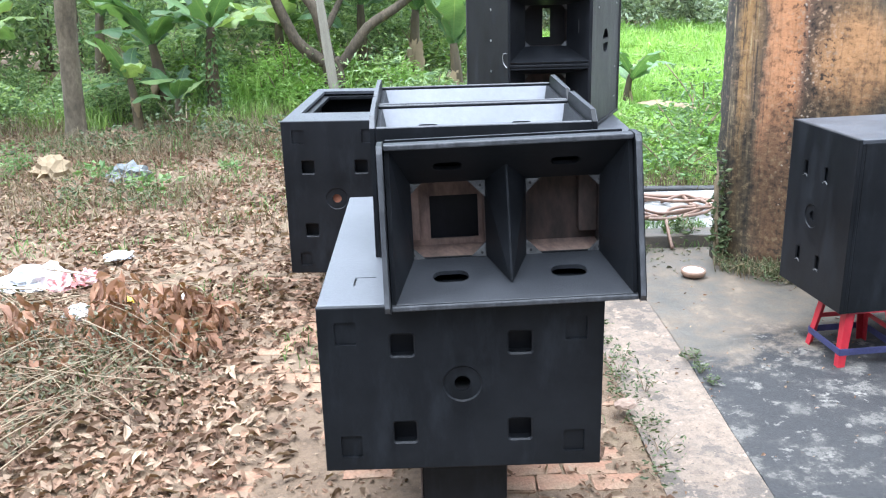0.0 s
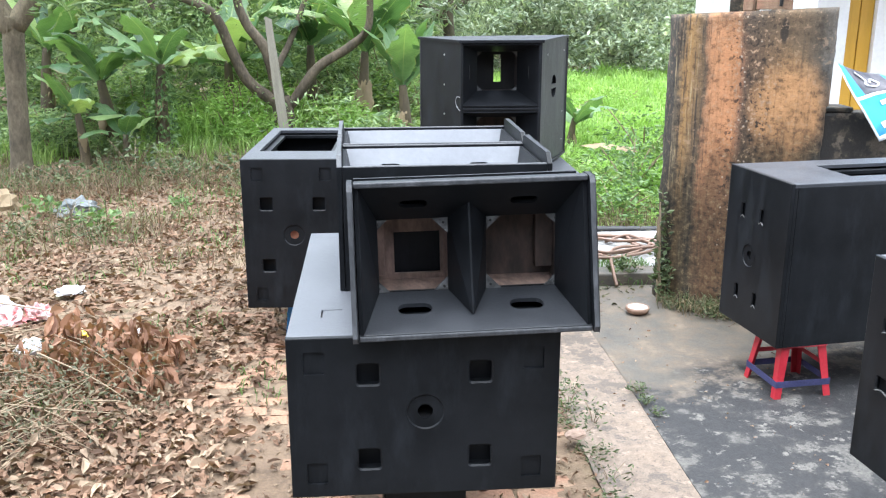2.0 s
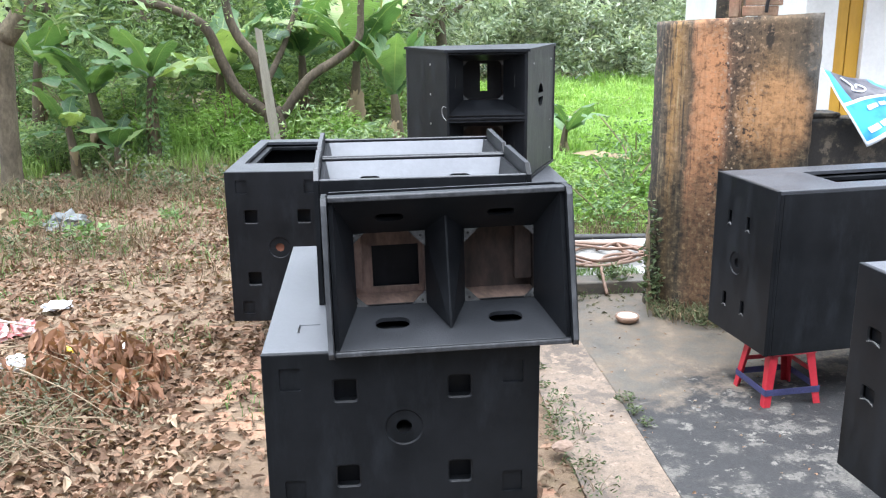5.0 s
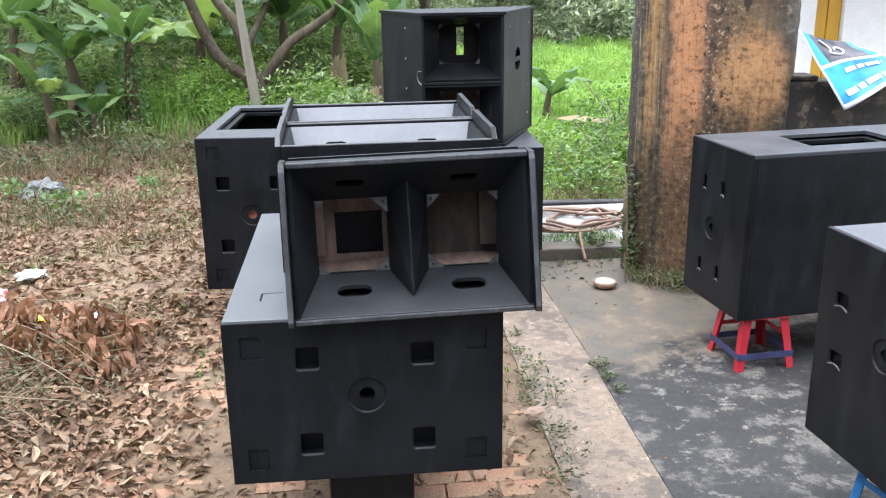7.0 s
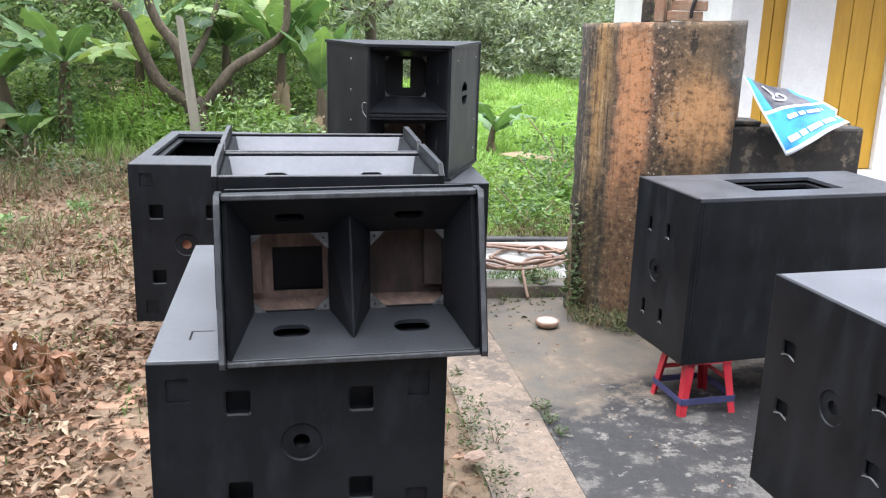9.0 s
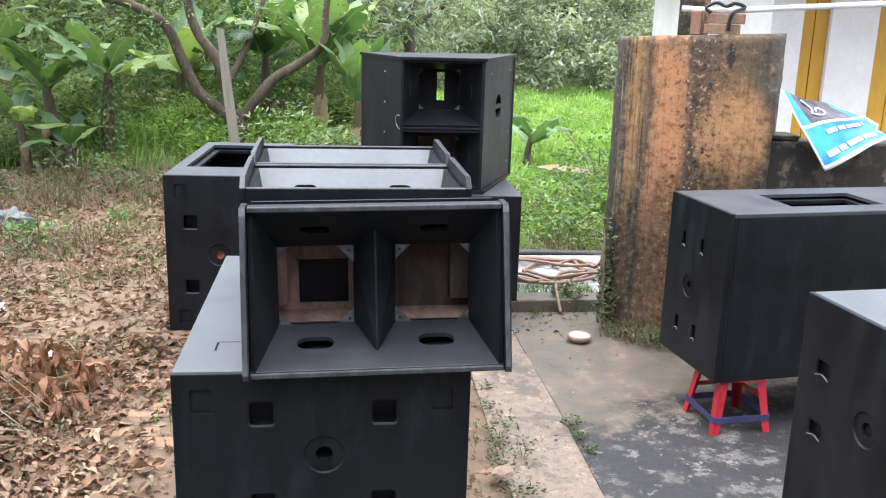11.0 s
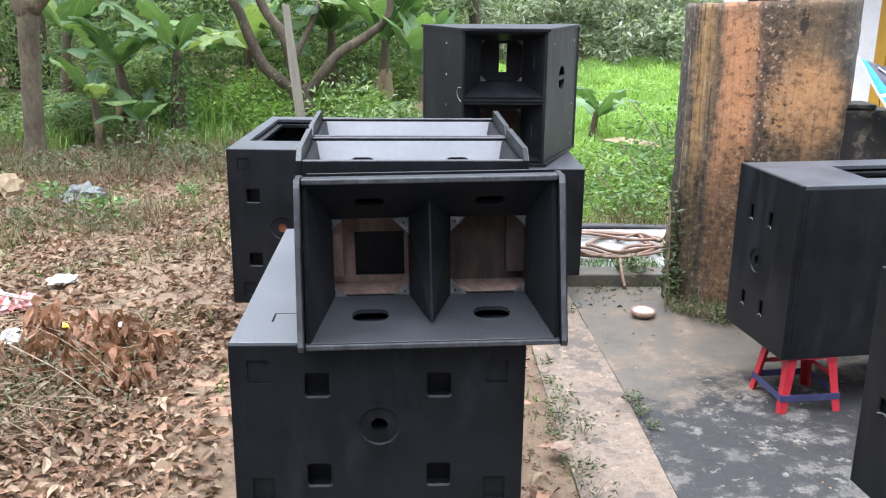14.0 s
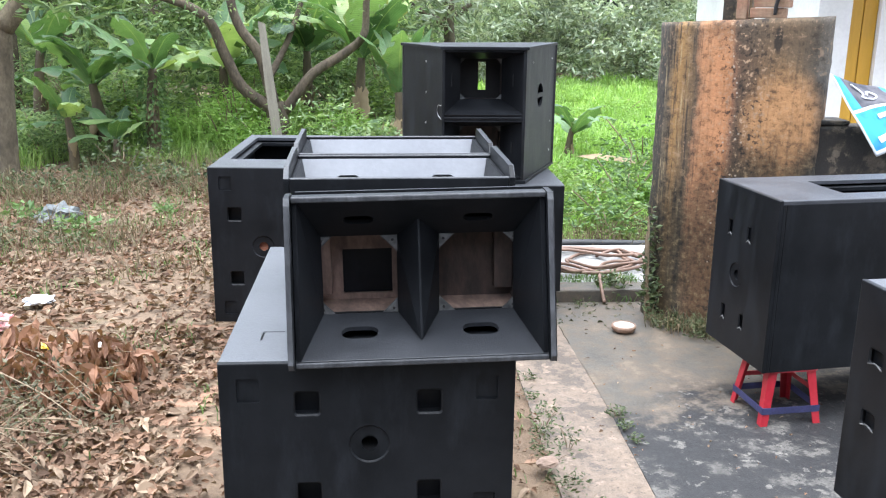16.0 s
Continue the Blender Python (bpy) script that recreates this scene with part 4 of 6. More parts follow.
    # baffle, braces and the raw chambers behind
    baffle = part("baffle", board([(x0, t), (x1, t), (x1, ht), (x0, ht)], [[(a, zb), (b, zb), (b, zt), (a, zt)] for a, b in cells], 0.012, facing((0, yb + 0.003, 0), (1, 0, 0), (0, 0, 1)), 0), M_BLACK, ob)
    for k, (a, b) in enumerate(cells):
        for cx, cz, sx, sz in ((a, zb, 1, 1), (b, zb, -1, 1), (a, zt, 1, -1), (b, zt, -1, -1)):
            c = 0.046
            tri = [(cx, cz), (cx + sx * c, cz), (cx, cz + sz * c)]
            if sx * sz < 0:
                tri.reverse()
            br = part("corner_brace", board(tri, [], 0.012, facing((0, yb - 0.004, 0), (1, 0, 0), (0, 0, 1)), 0.002), M_BRACE, baffle)
            part("screw", board(disc(cx + sx * 0.013, cz + sz * 0.013, 0.0045, 8), [], 0.003, facing((0, yb - 0.007, 0), (1, 0, 0), (0, 0, 1)), 0), M_INSIDE, baffle)
        wd = 0.012
        back = D - 0.04
        y0 = yb + 0.017
        ch = part("chamber", block(a - wd, a - 0.001, y0, back, zb - wd, zt + wd, 0), M_RAWLIT if k == 0 else M_RAWWOOD, ob, "bare plywood driver chamber")
        part("chamber_wall", block(b + 0.001, b + wd, y0, back, zb - wd, zt + wd, 0), M_RAWLIT if k == 0 else M_RAWWOOD, ch)
        part("chamber_wall", block(a, b, y0, back, zb - wd, zb - 0.001, 0), M_RAWLIT, ch)
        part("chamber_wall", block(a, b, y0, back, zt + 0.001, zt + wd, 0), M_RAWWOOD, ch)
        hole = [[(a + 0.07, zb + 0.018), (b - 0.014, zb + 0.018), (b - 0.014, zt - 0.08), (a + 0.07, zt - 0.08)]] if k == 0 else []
        part("chamber_back", board([(a - wd, zb - wd), (b + wd, zb - wd), (b + wd, zt + wd), (a - wd, zt + wd)], hole, 0.012, facing((0, back + 0.001, 0), (1, 0, 0), (0, 0, 1)), 0), M_RAWLIT if k == 0 else M_RAWWOOD, ch)
        if k == 0:
            part("batten", block(a + 0.001, a + 0.036, back - 0.05, back - 0.002, zb + 0.03, zt - 0.002, 0.002), M_RAWLIT if k == 0 else M_RAWWOOD, ch)
        else:
            part("batten", block(b - 0.06, b - 0.001, back - 0.045, back - 0.002, zb + 0.035, zt - 0.002, 0.002), M_RAWLIT if k == 0 else M_RAWWOOD, ch)
    part("cover", quad_prism([(x0, ym(H) + 0.031, ht - 0.002), (x1, ym(H) + 0.031, ht - 0.002), (x1, D - 0.02, 0.372), (x0, D - 0.02, 0.372)], -0.004), M_INSIDE, ob)
    part("back_panel", block(x0, x1, D - T, D - 0.001, t, 0.36, 0.002), M_BLACK, ob)
    return ob


def quad_prism(p, t):
    """A panel through four corners, t thick along its normal."""
    bm = bmesh.new()
    v = [Vector(q) for q in p]
    n = (v[1] - v[0]).cross(v[3] - v[0]).normalized() * t
    a = [bm.verts.new(q) for q in v]
    b = [bm.verts.new(q + n) for q in v]
    bm.faces.new(a)
    bm.faces.new(list(reversed(b)))
    for i in range(4):
        bm.faces.new((a[i], b[i], b[(i + 1) % 4], a[(i + 1) % 4]))
    return bm


horn(pose(0.213, -0.048, 0.979, 0, -1.2, 0.5), "black two-cell plywood horn lying on a bass cabinet, mouth forward", 0.105)
# two more lie on their backs with the mouths up
BACK = Matrix.Rotation(radians(-90), 4, "X")
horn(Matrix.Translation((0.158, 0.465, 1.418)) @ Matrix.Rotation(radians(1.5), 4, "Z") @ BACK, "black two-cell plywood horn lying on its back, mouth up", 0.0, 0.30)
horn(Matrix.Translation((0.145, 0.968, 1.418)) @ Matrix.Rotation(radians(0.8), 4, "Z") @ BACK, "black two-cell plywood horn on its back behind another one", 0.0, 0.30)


def tower():
    """Upright two-cell horn tower with slanting cheeks."""
    ob = group("speaker_tower", pose(0, 0, 0.895), "tall black two-cell horn tower standing on a cabinet", "speaker tower")
    z1 = 0.82
    A, B, C, E = Vector((0.845, 3.12, 0)), Vector((1.362, 3.12, 0)), Vector((1.672, 3.83, 0)), Vector((0.615, 3.62, 0))
    up = Vector((0, 0, 1))
    out = [(p.x, p.y) for p in (A - Vector((0.012, 0.012, 0)), B + Vector((0.012, -0.012, 0)), C + Vector((0.012, 0.01, 0)), E + Vector((-0.012, 0.01, 0)))]
    part("top_panel", board(out, [], 0.018, Matrix.Translation((0, 0, z1 + 0.019)), 0.003), M_BLACK, ob)
    part("bottom_panel", board(out, [], 0.018, Matrix.Translation((0, 0, 0.018)), 0.002), M_BLACK, ob)
    lo = 0.0185
    L = (C - B).length
    d = (C - B).normalized()
    cx, cz = L * 0.47, 0.50
    def half(s):
        return [(cx + 0.07 * math.cos(radians(a)), cz + s * 0.014 + s * 0.062 * math.sin(radians(a))) for a in range(0, 181, 20)][::s]
    cheek = part("cheek", board([(0, 0), (L, 0), (L, z1 - lo), (0, z1 - lo)], [half(1), half(-1)], T, facing(B + up * lo, d, up), 0.002), M_BLACK, ob, "slanting side board with a two-part grip hole")
    for bx, bz in ((0.85, 0.1), (0.85, 0.3), (0.85, 0.72), (0.2, 0.72)):
        part("screw", board(disc(L * bx, bz, 0.006, 8), [], 0.003, facing(B + up * lo, d, up) @ Matrix.Translation((0, 0, 0.003)), 0), M_STEEL, cheek)
    L2 = (A - E).length
    d2 = (A - E).normalized()
    cheek = part("cheek", board([(0, 0), (L2, 0), (L2, z1 - lo), (0, z1 - lo)], [], T, facing(E + up * lo, d2, up), 0.002), M_BLACK, ob, "slanting side board with a two-part grip hole")
    for bz in (0.2, 0.34, 0.53, 0.72):
        part("screw", board(disc(L2 * 0.62, bz, 0.007, 8), [], 0.003, facing(E + up * lo, d2, up) @ Matrix.Translation((0, 0, 0.003)), 0), M_STEEL, cheek)
    wire = [E + up * (lo + z) + d2 * (L2 * u) + d2.cross(up) * o for u, z, o in ((0.995, 0.465, 0.003), (0.945, 0.465, 0.010), (0.925, 0.44, 0.012), (0.945, 0.405, 0.010), (0.995, 0.38, 0.003))]
    part("wire_grip", tube(smooth_path(wire, 5), 0.0018, 6), M_STEEL, cheek, "bent wire grip", True)
    # back with an open slit
    L3 = (E - C).length
    part("back_panel", board([(0, 0), (L3, 0), (L3, z1 - lo), (0, z1 - lo)], [[(0.30, 0.46), (0.62, 0.46), (0.62, 0.74), (0.30, 0.74)]], T, facing(C + up * lo, (E - C), up), 0.002), M_INSIDE, ob)
    # cells
    a, b = A.x + 0.03, B.x - 0.03
    y0, yb = 3.135, 3.34
    ca, cb = 0.965, 1.245
    for z0, z2, h0, h2 in ((0.02, 0.395, 0.07, 0.34), (0.415, z1 - 0.002, 0.495, 0.765)):
        cell = part("baffle", board([(A.x - 0.05, z0), (B.x + 0.05, z0), (B.x + 0.05, z2), (A.x - 0.05, z2)], [[(ca, h0), (cb, h0), (cb, h2), (ca, h2)]], 0.012, facing((0, yb, 0), (1, 0, 0), (0, 0, 1)), 0), M_BLACK, ob)
        for x, z, sx, sz in ((ca, h0, 1, 1), (cb, h0, -1, 1), (ca, h2, 1, -1), (cb, h2, -1, -1)):
            tri = [(x, z), (x + sx * 0.05, z), (x, z + sz * 0.05)]
            if sx * sz < 0:
                tri.reverse()
            part("corner_brace", board(tri, [], 0.01, facing((0, yb - 0.006, 0), (1, 0, 0), (0, 0, 1)), 0.002), M_BRACE, cell)
        for x0, x1, s in ((a - 0.03, ca, 1), (b + 0.03, cb, -1)):
            p = [(x0, y0, z0 + 0.004), (x1, yb - 0.001, h0), (x1, yb - 0.001, h2), (x0, y0, z2 - 0.004)]
            fl = part("flare_panel", quad_prism(p, 0.01 * s), M_BLACK, cell)
            u = 0.55
            part("grip_slot", block(x0 + (x1 - x0) * u - 0.004, x0 + (x1 - x0) * u + 0.004, y0 + (yb - y0) * u - 0.02, y0 + (yb - y0) * u + 0.02, (h0 + h2) / 2 - 0.04, (h0 + h2) / 2 + 0.04, 0.002), M_INSIDE, fl)
        part("flare_panel", quad_prism([(a - 0.02, y0, z0 + 0.002), (b + 0.02, y0, z0 + 0.002), (cb, yb - 0.001, h0), (ca, yb - 0.001, h0)], 0.01), M_BLACK, cell)
        part("flare_panel", quad_prism([(a - 0.02, y0, z2 - 0.002), (b + 0.02, y0, z2 - 0.002), (cb, yb - 0.001, h2), (ca, yb - 0.001, h2)], -0.01), M_BLACK, cell)
        wx = 0.012
        for q in ((ca - wx, ca - 0.001, yb + 0.014, 3.5, h0 - wx, h2 + wx), (cb + 0.001, cb + wx, yb + 0.014, 3.5, h0 - wx, h2 + wx), (ca, cb, yb + 0.014, 3.5, h0 - wx, h0 - 0.001), (ca, cb, yb + 0.014, 3.5, h2 + 0.001, h2 + wx)):
            part("chamber_wall", block(*q, 0), M_RAWWOOD, cell)
        part("chamber_back", board([(ca - wx, h0 - wx), (cb + wx, h0 - wx), (cb + wx, h2 + wx), (ca - wx, h2 + wx)], [[(1.105, h0 + 0.05), (1.155, h0 + 0.05), (1.155, h2 - 0.04), (1.105, h2 - 0.04)]] if z0 > 0.3 else [], 0.012, facing((0, 3.512, 0), (1, 0, 0), (0, 0, 1)), 0), M_INSIDE if z0 > 0.3 else M_RAWWOOD, cell)
    part("shelf", block(A.x + 0.001, B.x - 0.001, y0 - 0.01, yb - 0.001, 0.397, 0.413, 0.003), M_BLACK, ob)


tower()


# ---------------------------------------------------------------- stools and pedestal
def stool(m, material, label, half=0.155, top=0.142, h=0.228, strap=False):
    """Low plastic stool with splayed legs and rails."""
    ob = group("plastic_stool", m, label, "stool", "plastic stools under the cabinets")
    part("seat", board(rrect(0, 0, 2 * top, 2 * top, 0.03), [disc(0, 0, 0.014, 12)], 0.008, Matrix.Translation((0, 0, h)), 0.006), material, ob)
    def corner(z, sx, sy):
        k = half + (top - 0.015 - half) * z / h
        return Vector((sx * k, sy * k, z))
    for sx in (-1, 1):
        for sy in (-1, 1):
            bm = bmesh.new()
            rings = []
            for z, w in ((0, 0.028), (h * 0.5, 0.031), (h - 0.0085, 0.036)):
                c = corner(z, sx, sy)
                # angle section: two flanges that meet at the corner
                out = [(0, 0), (-sx * w * 1.3, 0), (-sx * w * 1.3, -sy * 0.006), (-sx * 0.008, -sy * 0.008), (-sx * 0.006, -sy * w * 1.3), (0, -sy * w * 1.3)]
                rings.append([bm.verts.new((c.x + dx, c.y + dy, z)) for dx, dy in out])
            for a, b in zip(rings, rings[1:]):
                for i in range(6):
                    bm.faces.new((a[i], a[(i + 1) % 6], b[(i + 1) % 6], b[i]))
            bm.faces.new(rings[0])
            bm.faces.new(rings[-1])
            part("leg", bm, material, ob)
    for z, mt, nm in ((h * 0.56, material, "rail"),) + (((h * 0.28, M_NAVY, "strap"),) if strap else ()):
        hh, th = (0.012, 0.004) if nm == "rail" else (0.017, 0.003)
        cs = [corner(z, sx, sy) * (1.0 if nm == "rail" else 1.015) for sx, sy in ((-1, -1), (1, -1), (1, 1), (-1, 1))]
        for side, (c0, c1) in enumerate(zip(cs, cs[1:] + cs[:1])):
            if strap and nm == "rail" and side in (0, 3):
                continue
            d = (c1 - c0).normalized()
            n = d.cross(Vector((0, 0, 1))) * (th if nm == "strap" else -th * 1.5)
            o = 0.0 if nm == "strap" else 0.012
            a, b = Vector((*c0[:2], z)) + d * o, Vector((*c1[:2], z)) - d * o
            part(nm, quad_prism([a - Vector((0, 0, hh)), b - Vector((0, 0, hh)), b + Vector((0, 0, hh)), a + Vector((0, 0, hh))], th), mt, ob, "blue tape wound round the legs" if nm == "strap" else "")
    return ob


stool(pose(2.455, 1.652, 0.0, 0, 0, 6), M_RED, "red plastic stool with blue tape round its legs", h=0.278, half=0.158, top=0.138, strap=True)
stool(pose(3.25, 1.78, 0.0, 0, 0, 8), M_RED, "red plastic stool under the far end of the cabinet", h=0.278, half=0.158, top=0.138)
stool(pose(2.42, 0.13, 0.0, 0, 0, 12), M_BLUE, "blue plastic stool under a black cabinet", h=0.275, half=0.155)
stool(pose(3.2, 0.25, 0.0, 0, 0, 12), M_BLUE, "blue plastic stool under a black cabinet", h=0.275, half=0.155)
stool(pose(-0.11, 2.70, 0.0, 0, 0, 0), M_BLUE, "blue plastic stool under the upright cabinet", h=0.257)
stool(pose(-0.09, 3.34, 0.0, 0, 0, 0), M_BLUE, "blue plastic stool under the upright cabinet", h=0.257)
stool(pose(1.17, 3.4, 0.0, 0, 0, 0), M_RED, "red plastic stool under the tower's cabinet", h=0.2)
stool(pose(1.17, 3.9, 0.0, 0, 0, 0), M_RED, "red plastic stool under the tower's cabinet", h=0.2)
ped = group("pedestal", pose(0.30, 0.14, 0), "narrow black box carrying the bass cabinet", "pedestal")
part("body", block(0, 0.285, 0, 0.9, -0.02, 0.4195, 0.004), M_BLACK, ped)
part("edge_strip", block(-0.006, -0.0005, -0.003, 0.02, -0.02, 0.419, 0.001), M_RAWWOOD, ped, "pale bare board edge")


# ---------------------------------------------------------------- small things in the yard
def lathe(name, profile, material, parent, n=28, label=""):
    bm = bmesh.new()
    rings = [[bm.verts.new((r * math.cos(2 * math.pi * k / n), r * math.sin(2 * math.pi * k / n), z)) for k in range(n)] for r, z in profile]
    for a, b in zip(rings, rings[1:]):
        for k in range(n):
            bm.faces.new((a[k], a[(k + 1) % n], b[(k + 1) % n], b[k]))
    bm.faces.new(rings[0])
    bm.faces.new(rings[-1])
    return part(name, bm, material, parent, label, True)


bowl = group("bowl", pose(1.985, 2.83, 0.001) @ Matrix.Scale(0.9, 4), "brown clay bowl holding dried white cement", "bowl")
lathe("shell", [(0.045, 0), (0.074, 0.012), (0.087, 0.035), (0.084, 0.052), (0.078, 0.053), (0.077, 0.047), (0.03, 0.045)], M_BOWL, bowl)
lathe("filling", [(0.02, 0.0455), (0.076, 0.048), (0.064, 0.051), (0.02, 0.053)], M_CEMENT, bowl, label="dried white cement")

rng = np.random.default_rng(4)
hose = group("hose", pose(0, 0, 0), "coiled brown garden hose lying on the slab", "hose")
pts = []
for k in range(64):
    a = k * 0.52
    r = 0.30 + 0.10 * math.sin(k * 0.37) + 0.04 * rng.normal()
    pts.append((2.08 + 1.25 * r * math.cos(a), 4.1 + 0.85 * r * math.sin(a) + 0.05 * rng.normal(), 0.092 + 0.018 * (k % 9) / 4 + 0.004 * rng.random()))
part("coil", tube(smooth_path(pts, 6), 0.0125, 8), M_HOSE, hose, "", True)
part("hose_end", tube(smooth_path([(2.05, 3.75, 0.1), (2.01, 3.62, 0.125), (1.99, 3.50, 0.115), (1.985, 3.42, 0.07), (1.99, 3.36, 0.016)], 6), 0.0125, 8), M_HOSE, hose, "", True)
pipe = part("drain_pipe", tube(smooth_path([(1.2, 4.72, 0.06), (1.9, 4.74, 0.07), (2.4, 4.76, 0.06), (3.1, 4.72, 0.05)], 6), 0.035, 10), M_CABLE, None, "", True)
tagged(pipe, "black plastic pipe lying behind the white slab", "pipe")


# bricks, cable and pipe on the wall
def brick_bm(l=0.21, w=0.10, h=0.06):
    return block(-l / 2, l / 2, -w / 2, w / 2, 0, h, 0.006)


def on_wall(x, y, z, turn=0):
    return WALL_M @ pose(x, y, z, 0, 0, turn)


def wall_top(x):
    return 1.887 + 0.05 * x / WALL_L


for x, z, tn in ((0.58, wall_top(0.58) + 0.002, 3), (0.60, wall_top(0.58) + 0.062, -4)):
    b = part("loose_brick", block(-0.1, 0.1, -0.05, 0.05, 0, 0.058, 0.006), M_BRICK)
    b.matrix_world = on_wall(x, 0.09, z, tn)
    tagged(b, "worn red clay brick lying on the wall top", "brick", "bricks on the wall")
post = part("upright_brick", block(-0.03, 0.03, -0.05, 0.05, 0, 0.14, 0.006), M_BRICK)
post.matrix_world = on_wall(0.43, 0.09, wall_top(0.43) + 0.002, 4)
tagged(post, "red clay brick set on end on the wall top", "brick", "bricks on the wall")
pil = part("stub_pillar", block(-0.085, 0.085, -0.06, 0.06, 0, 1.3, 0.01), M_WALL)
pil.matrix_world = on_wall(0.36, 0.34, 1.2)
tagged(pil, "grey weathered concrete post behind the wall", "post")
foot = part("post_foot", block(-0.085, 0.085, -0.06, 0.06, -1.22, -0.001, 0.01), M_WALL, pil)
lp = part("white_pipe", tube(smooth_path([WALL_M @ Vector((0.34, 0.06, 2.062)), WALL_M @ Vector((0.62, 0.09, 2.056)), WALL_M @ Vector((1.0, 0.16, 2.085)), (3.9, 2.6, 2.13), (5.0, 3.0, 2.13), (5.6, 4.3, 2.62)], 6), 0.017, 10), M_PIPE, None, "", True)
tagged(lp, "long white plastic pipe resting on the bricks", "pipe")
cb = part("cable_knot", tube(smooth_path([WALL_M @ Vector(p) for p in ((0.52, 0.025, 2.04), (0.49, 0.02, 2.07), (0.54, 0.05, 2.10), (0.6, 0.06, 2.08), (0.65, 0.04, 2.098), (0.70, 0.09, 2.075), (0.65, 0.02, 2.05), (0.63, 0.02, 2.0), (0.625, 0.025, 1.94))], 6), 0.011, 8), M_CABLE, None, "", True)
tagged(cb, "black cable tied round the bricks and pipe", "cable")


def banner():
    """A printed sheet hung over the low wall, one corner hanging down."""
    ob = group("banner", pose(0, 0, 0), "blue and white printed banner draped over the low wall", "banner")
    c00, c10, c11, c01 = Vector((3.27, 2.46, 1.17)), Vector((3.70, 2.50, 1.39)), Vector((3.50, 2.84, 1.52)), Vector((2.975, 2.53, 1.62))
    n = 26
    verts, faces, uvs = [], [], []
    for j in range(n + 1):
        for i in range(n + 1):
            u, v = i / n, j / n
            p = (c00 * (1 - u) + c10 * u) * (1 - v) + (c01 * (1 - u) + c11 * u) * v
            p = p + Vector((0, -0.02, 0.02)) * noise.noise((u * 3.1, v * 2.7, 1)) + Vector((0, -0.03, 0)) * math.sin(u * 7 + v * 3) * 0.4
            if u > 0.9 and v < 0.3:
                p += Vector((0, 0.04, -0.05)) * ((u - 0.9) / 0.1) ** 2
            verts.append(p)
            uvs.append((u, v))
    for j in range(n):
        for i in range(n):
            a = j * (n + 1) + i
            faces.append((a, a + 1, a + n + 2, a + n + 1))
    sheet = raw("sheet", verts, faces, M_BANNER, ob, "", True)
    lay = sheet.data.uv_layers.new(name="UVMap")
    for loop in sheet.data.loops:
        lay.data[loop.index].uv = uvs[loop.vertex_index]
    sol = sheet.modifiers.new("thick", "SOLIDIFY")
    sol.thickness = 0.002
    # lettering that cannot be read: plain bars, and a white loop on the dark panel

    def at(u, v, lift=0.006):
        i, j = min(int(u * n), n - 1), min(int(v * n), n - 1)
        fu, fv = u * n - i, v * n - j
        q = [Vector(verts[(j + b) * (n + 1) + i + a]) for b in (0, 1) for a in (0, 1)]
        p = (q[0] * (1 - fu) + q[1] * fu) * (1 - fv) + (q[2] * (1 - fu) + q[3] * fu) * fv
        return p + (q[1] - q[0]).cross(q[2] - q[0]).normalized() * lift
    for v, u0, u1, r in ((0.17, 0.14, 0.9, 0.03), (0.42, 0.3, 0.86, 0.022)):
        k, u = 0, u0
        while u < u1:
            e = min(u + (0.16, 0.10, 0.2)[k % 3], u1)
            bm = bmesh.new()
            lo = [at(u + (e - u) * s / 6, v - r * 1.3) for s in range(7)]
            hi = [at(u + (e - u) * s / 6, v + r * 1.3) for s in range(7)]
            a, b = [bm.verts.new(p) for p in lo], [bm.verts.new(p) for p in hi]
            for s in range(6):
                bm.faces.new((a[s], a[s + 1], b[s + 1], b[s]))
            part("print_bar", bm, M_SEAM, ob)
            u = e + 0.03
            k += 1
    curve = [(0.3, 0.93), (0.36, 0.78), (0.3, 0.7), (0.42, 0.66), (0.52, 0.72), (0.47, 0.82), (0.4, 0.74)]
    part("print_loop", tube(smooth_path([at(u, v, 0.004) for u, v in curve], 5), 0.006, 6), M_SEAM, ob, "", True)


banner()


# ---------------------------------------------------------------- plants
def bushel(n, c, r, rng, flat=1.0):
    """n points in a ball round c."""
    v = rng.normal(size=(n, 3))
    v /= np.linalg.norm(v, axis=1)[:, None]
    v *= (rng.random(n) ** 0.45)[:, None] * r
    v[:, 2] *= flat
    return v + np.asarray(c)


def droop(n, rng, down=0.4):
    d = rng.normal(size=(n, 3))
    d[:, 2] = d[:, 2] * 0.5 - down
    return d


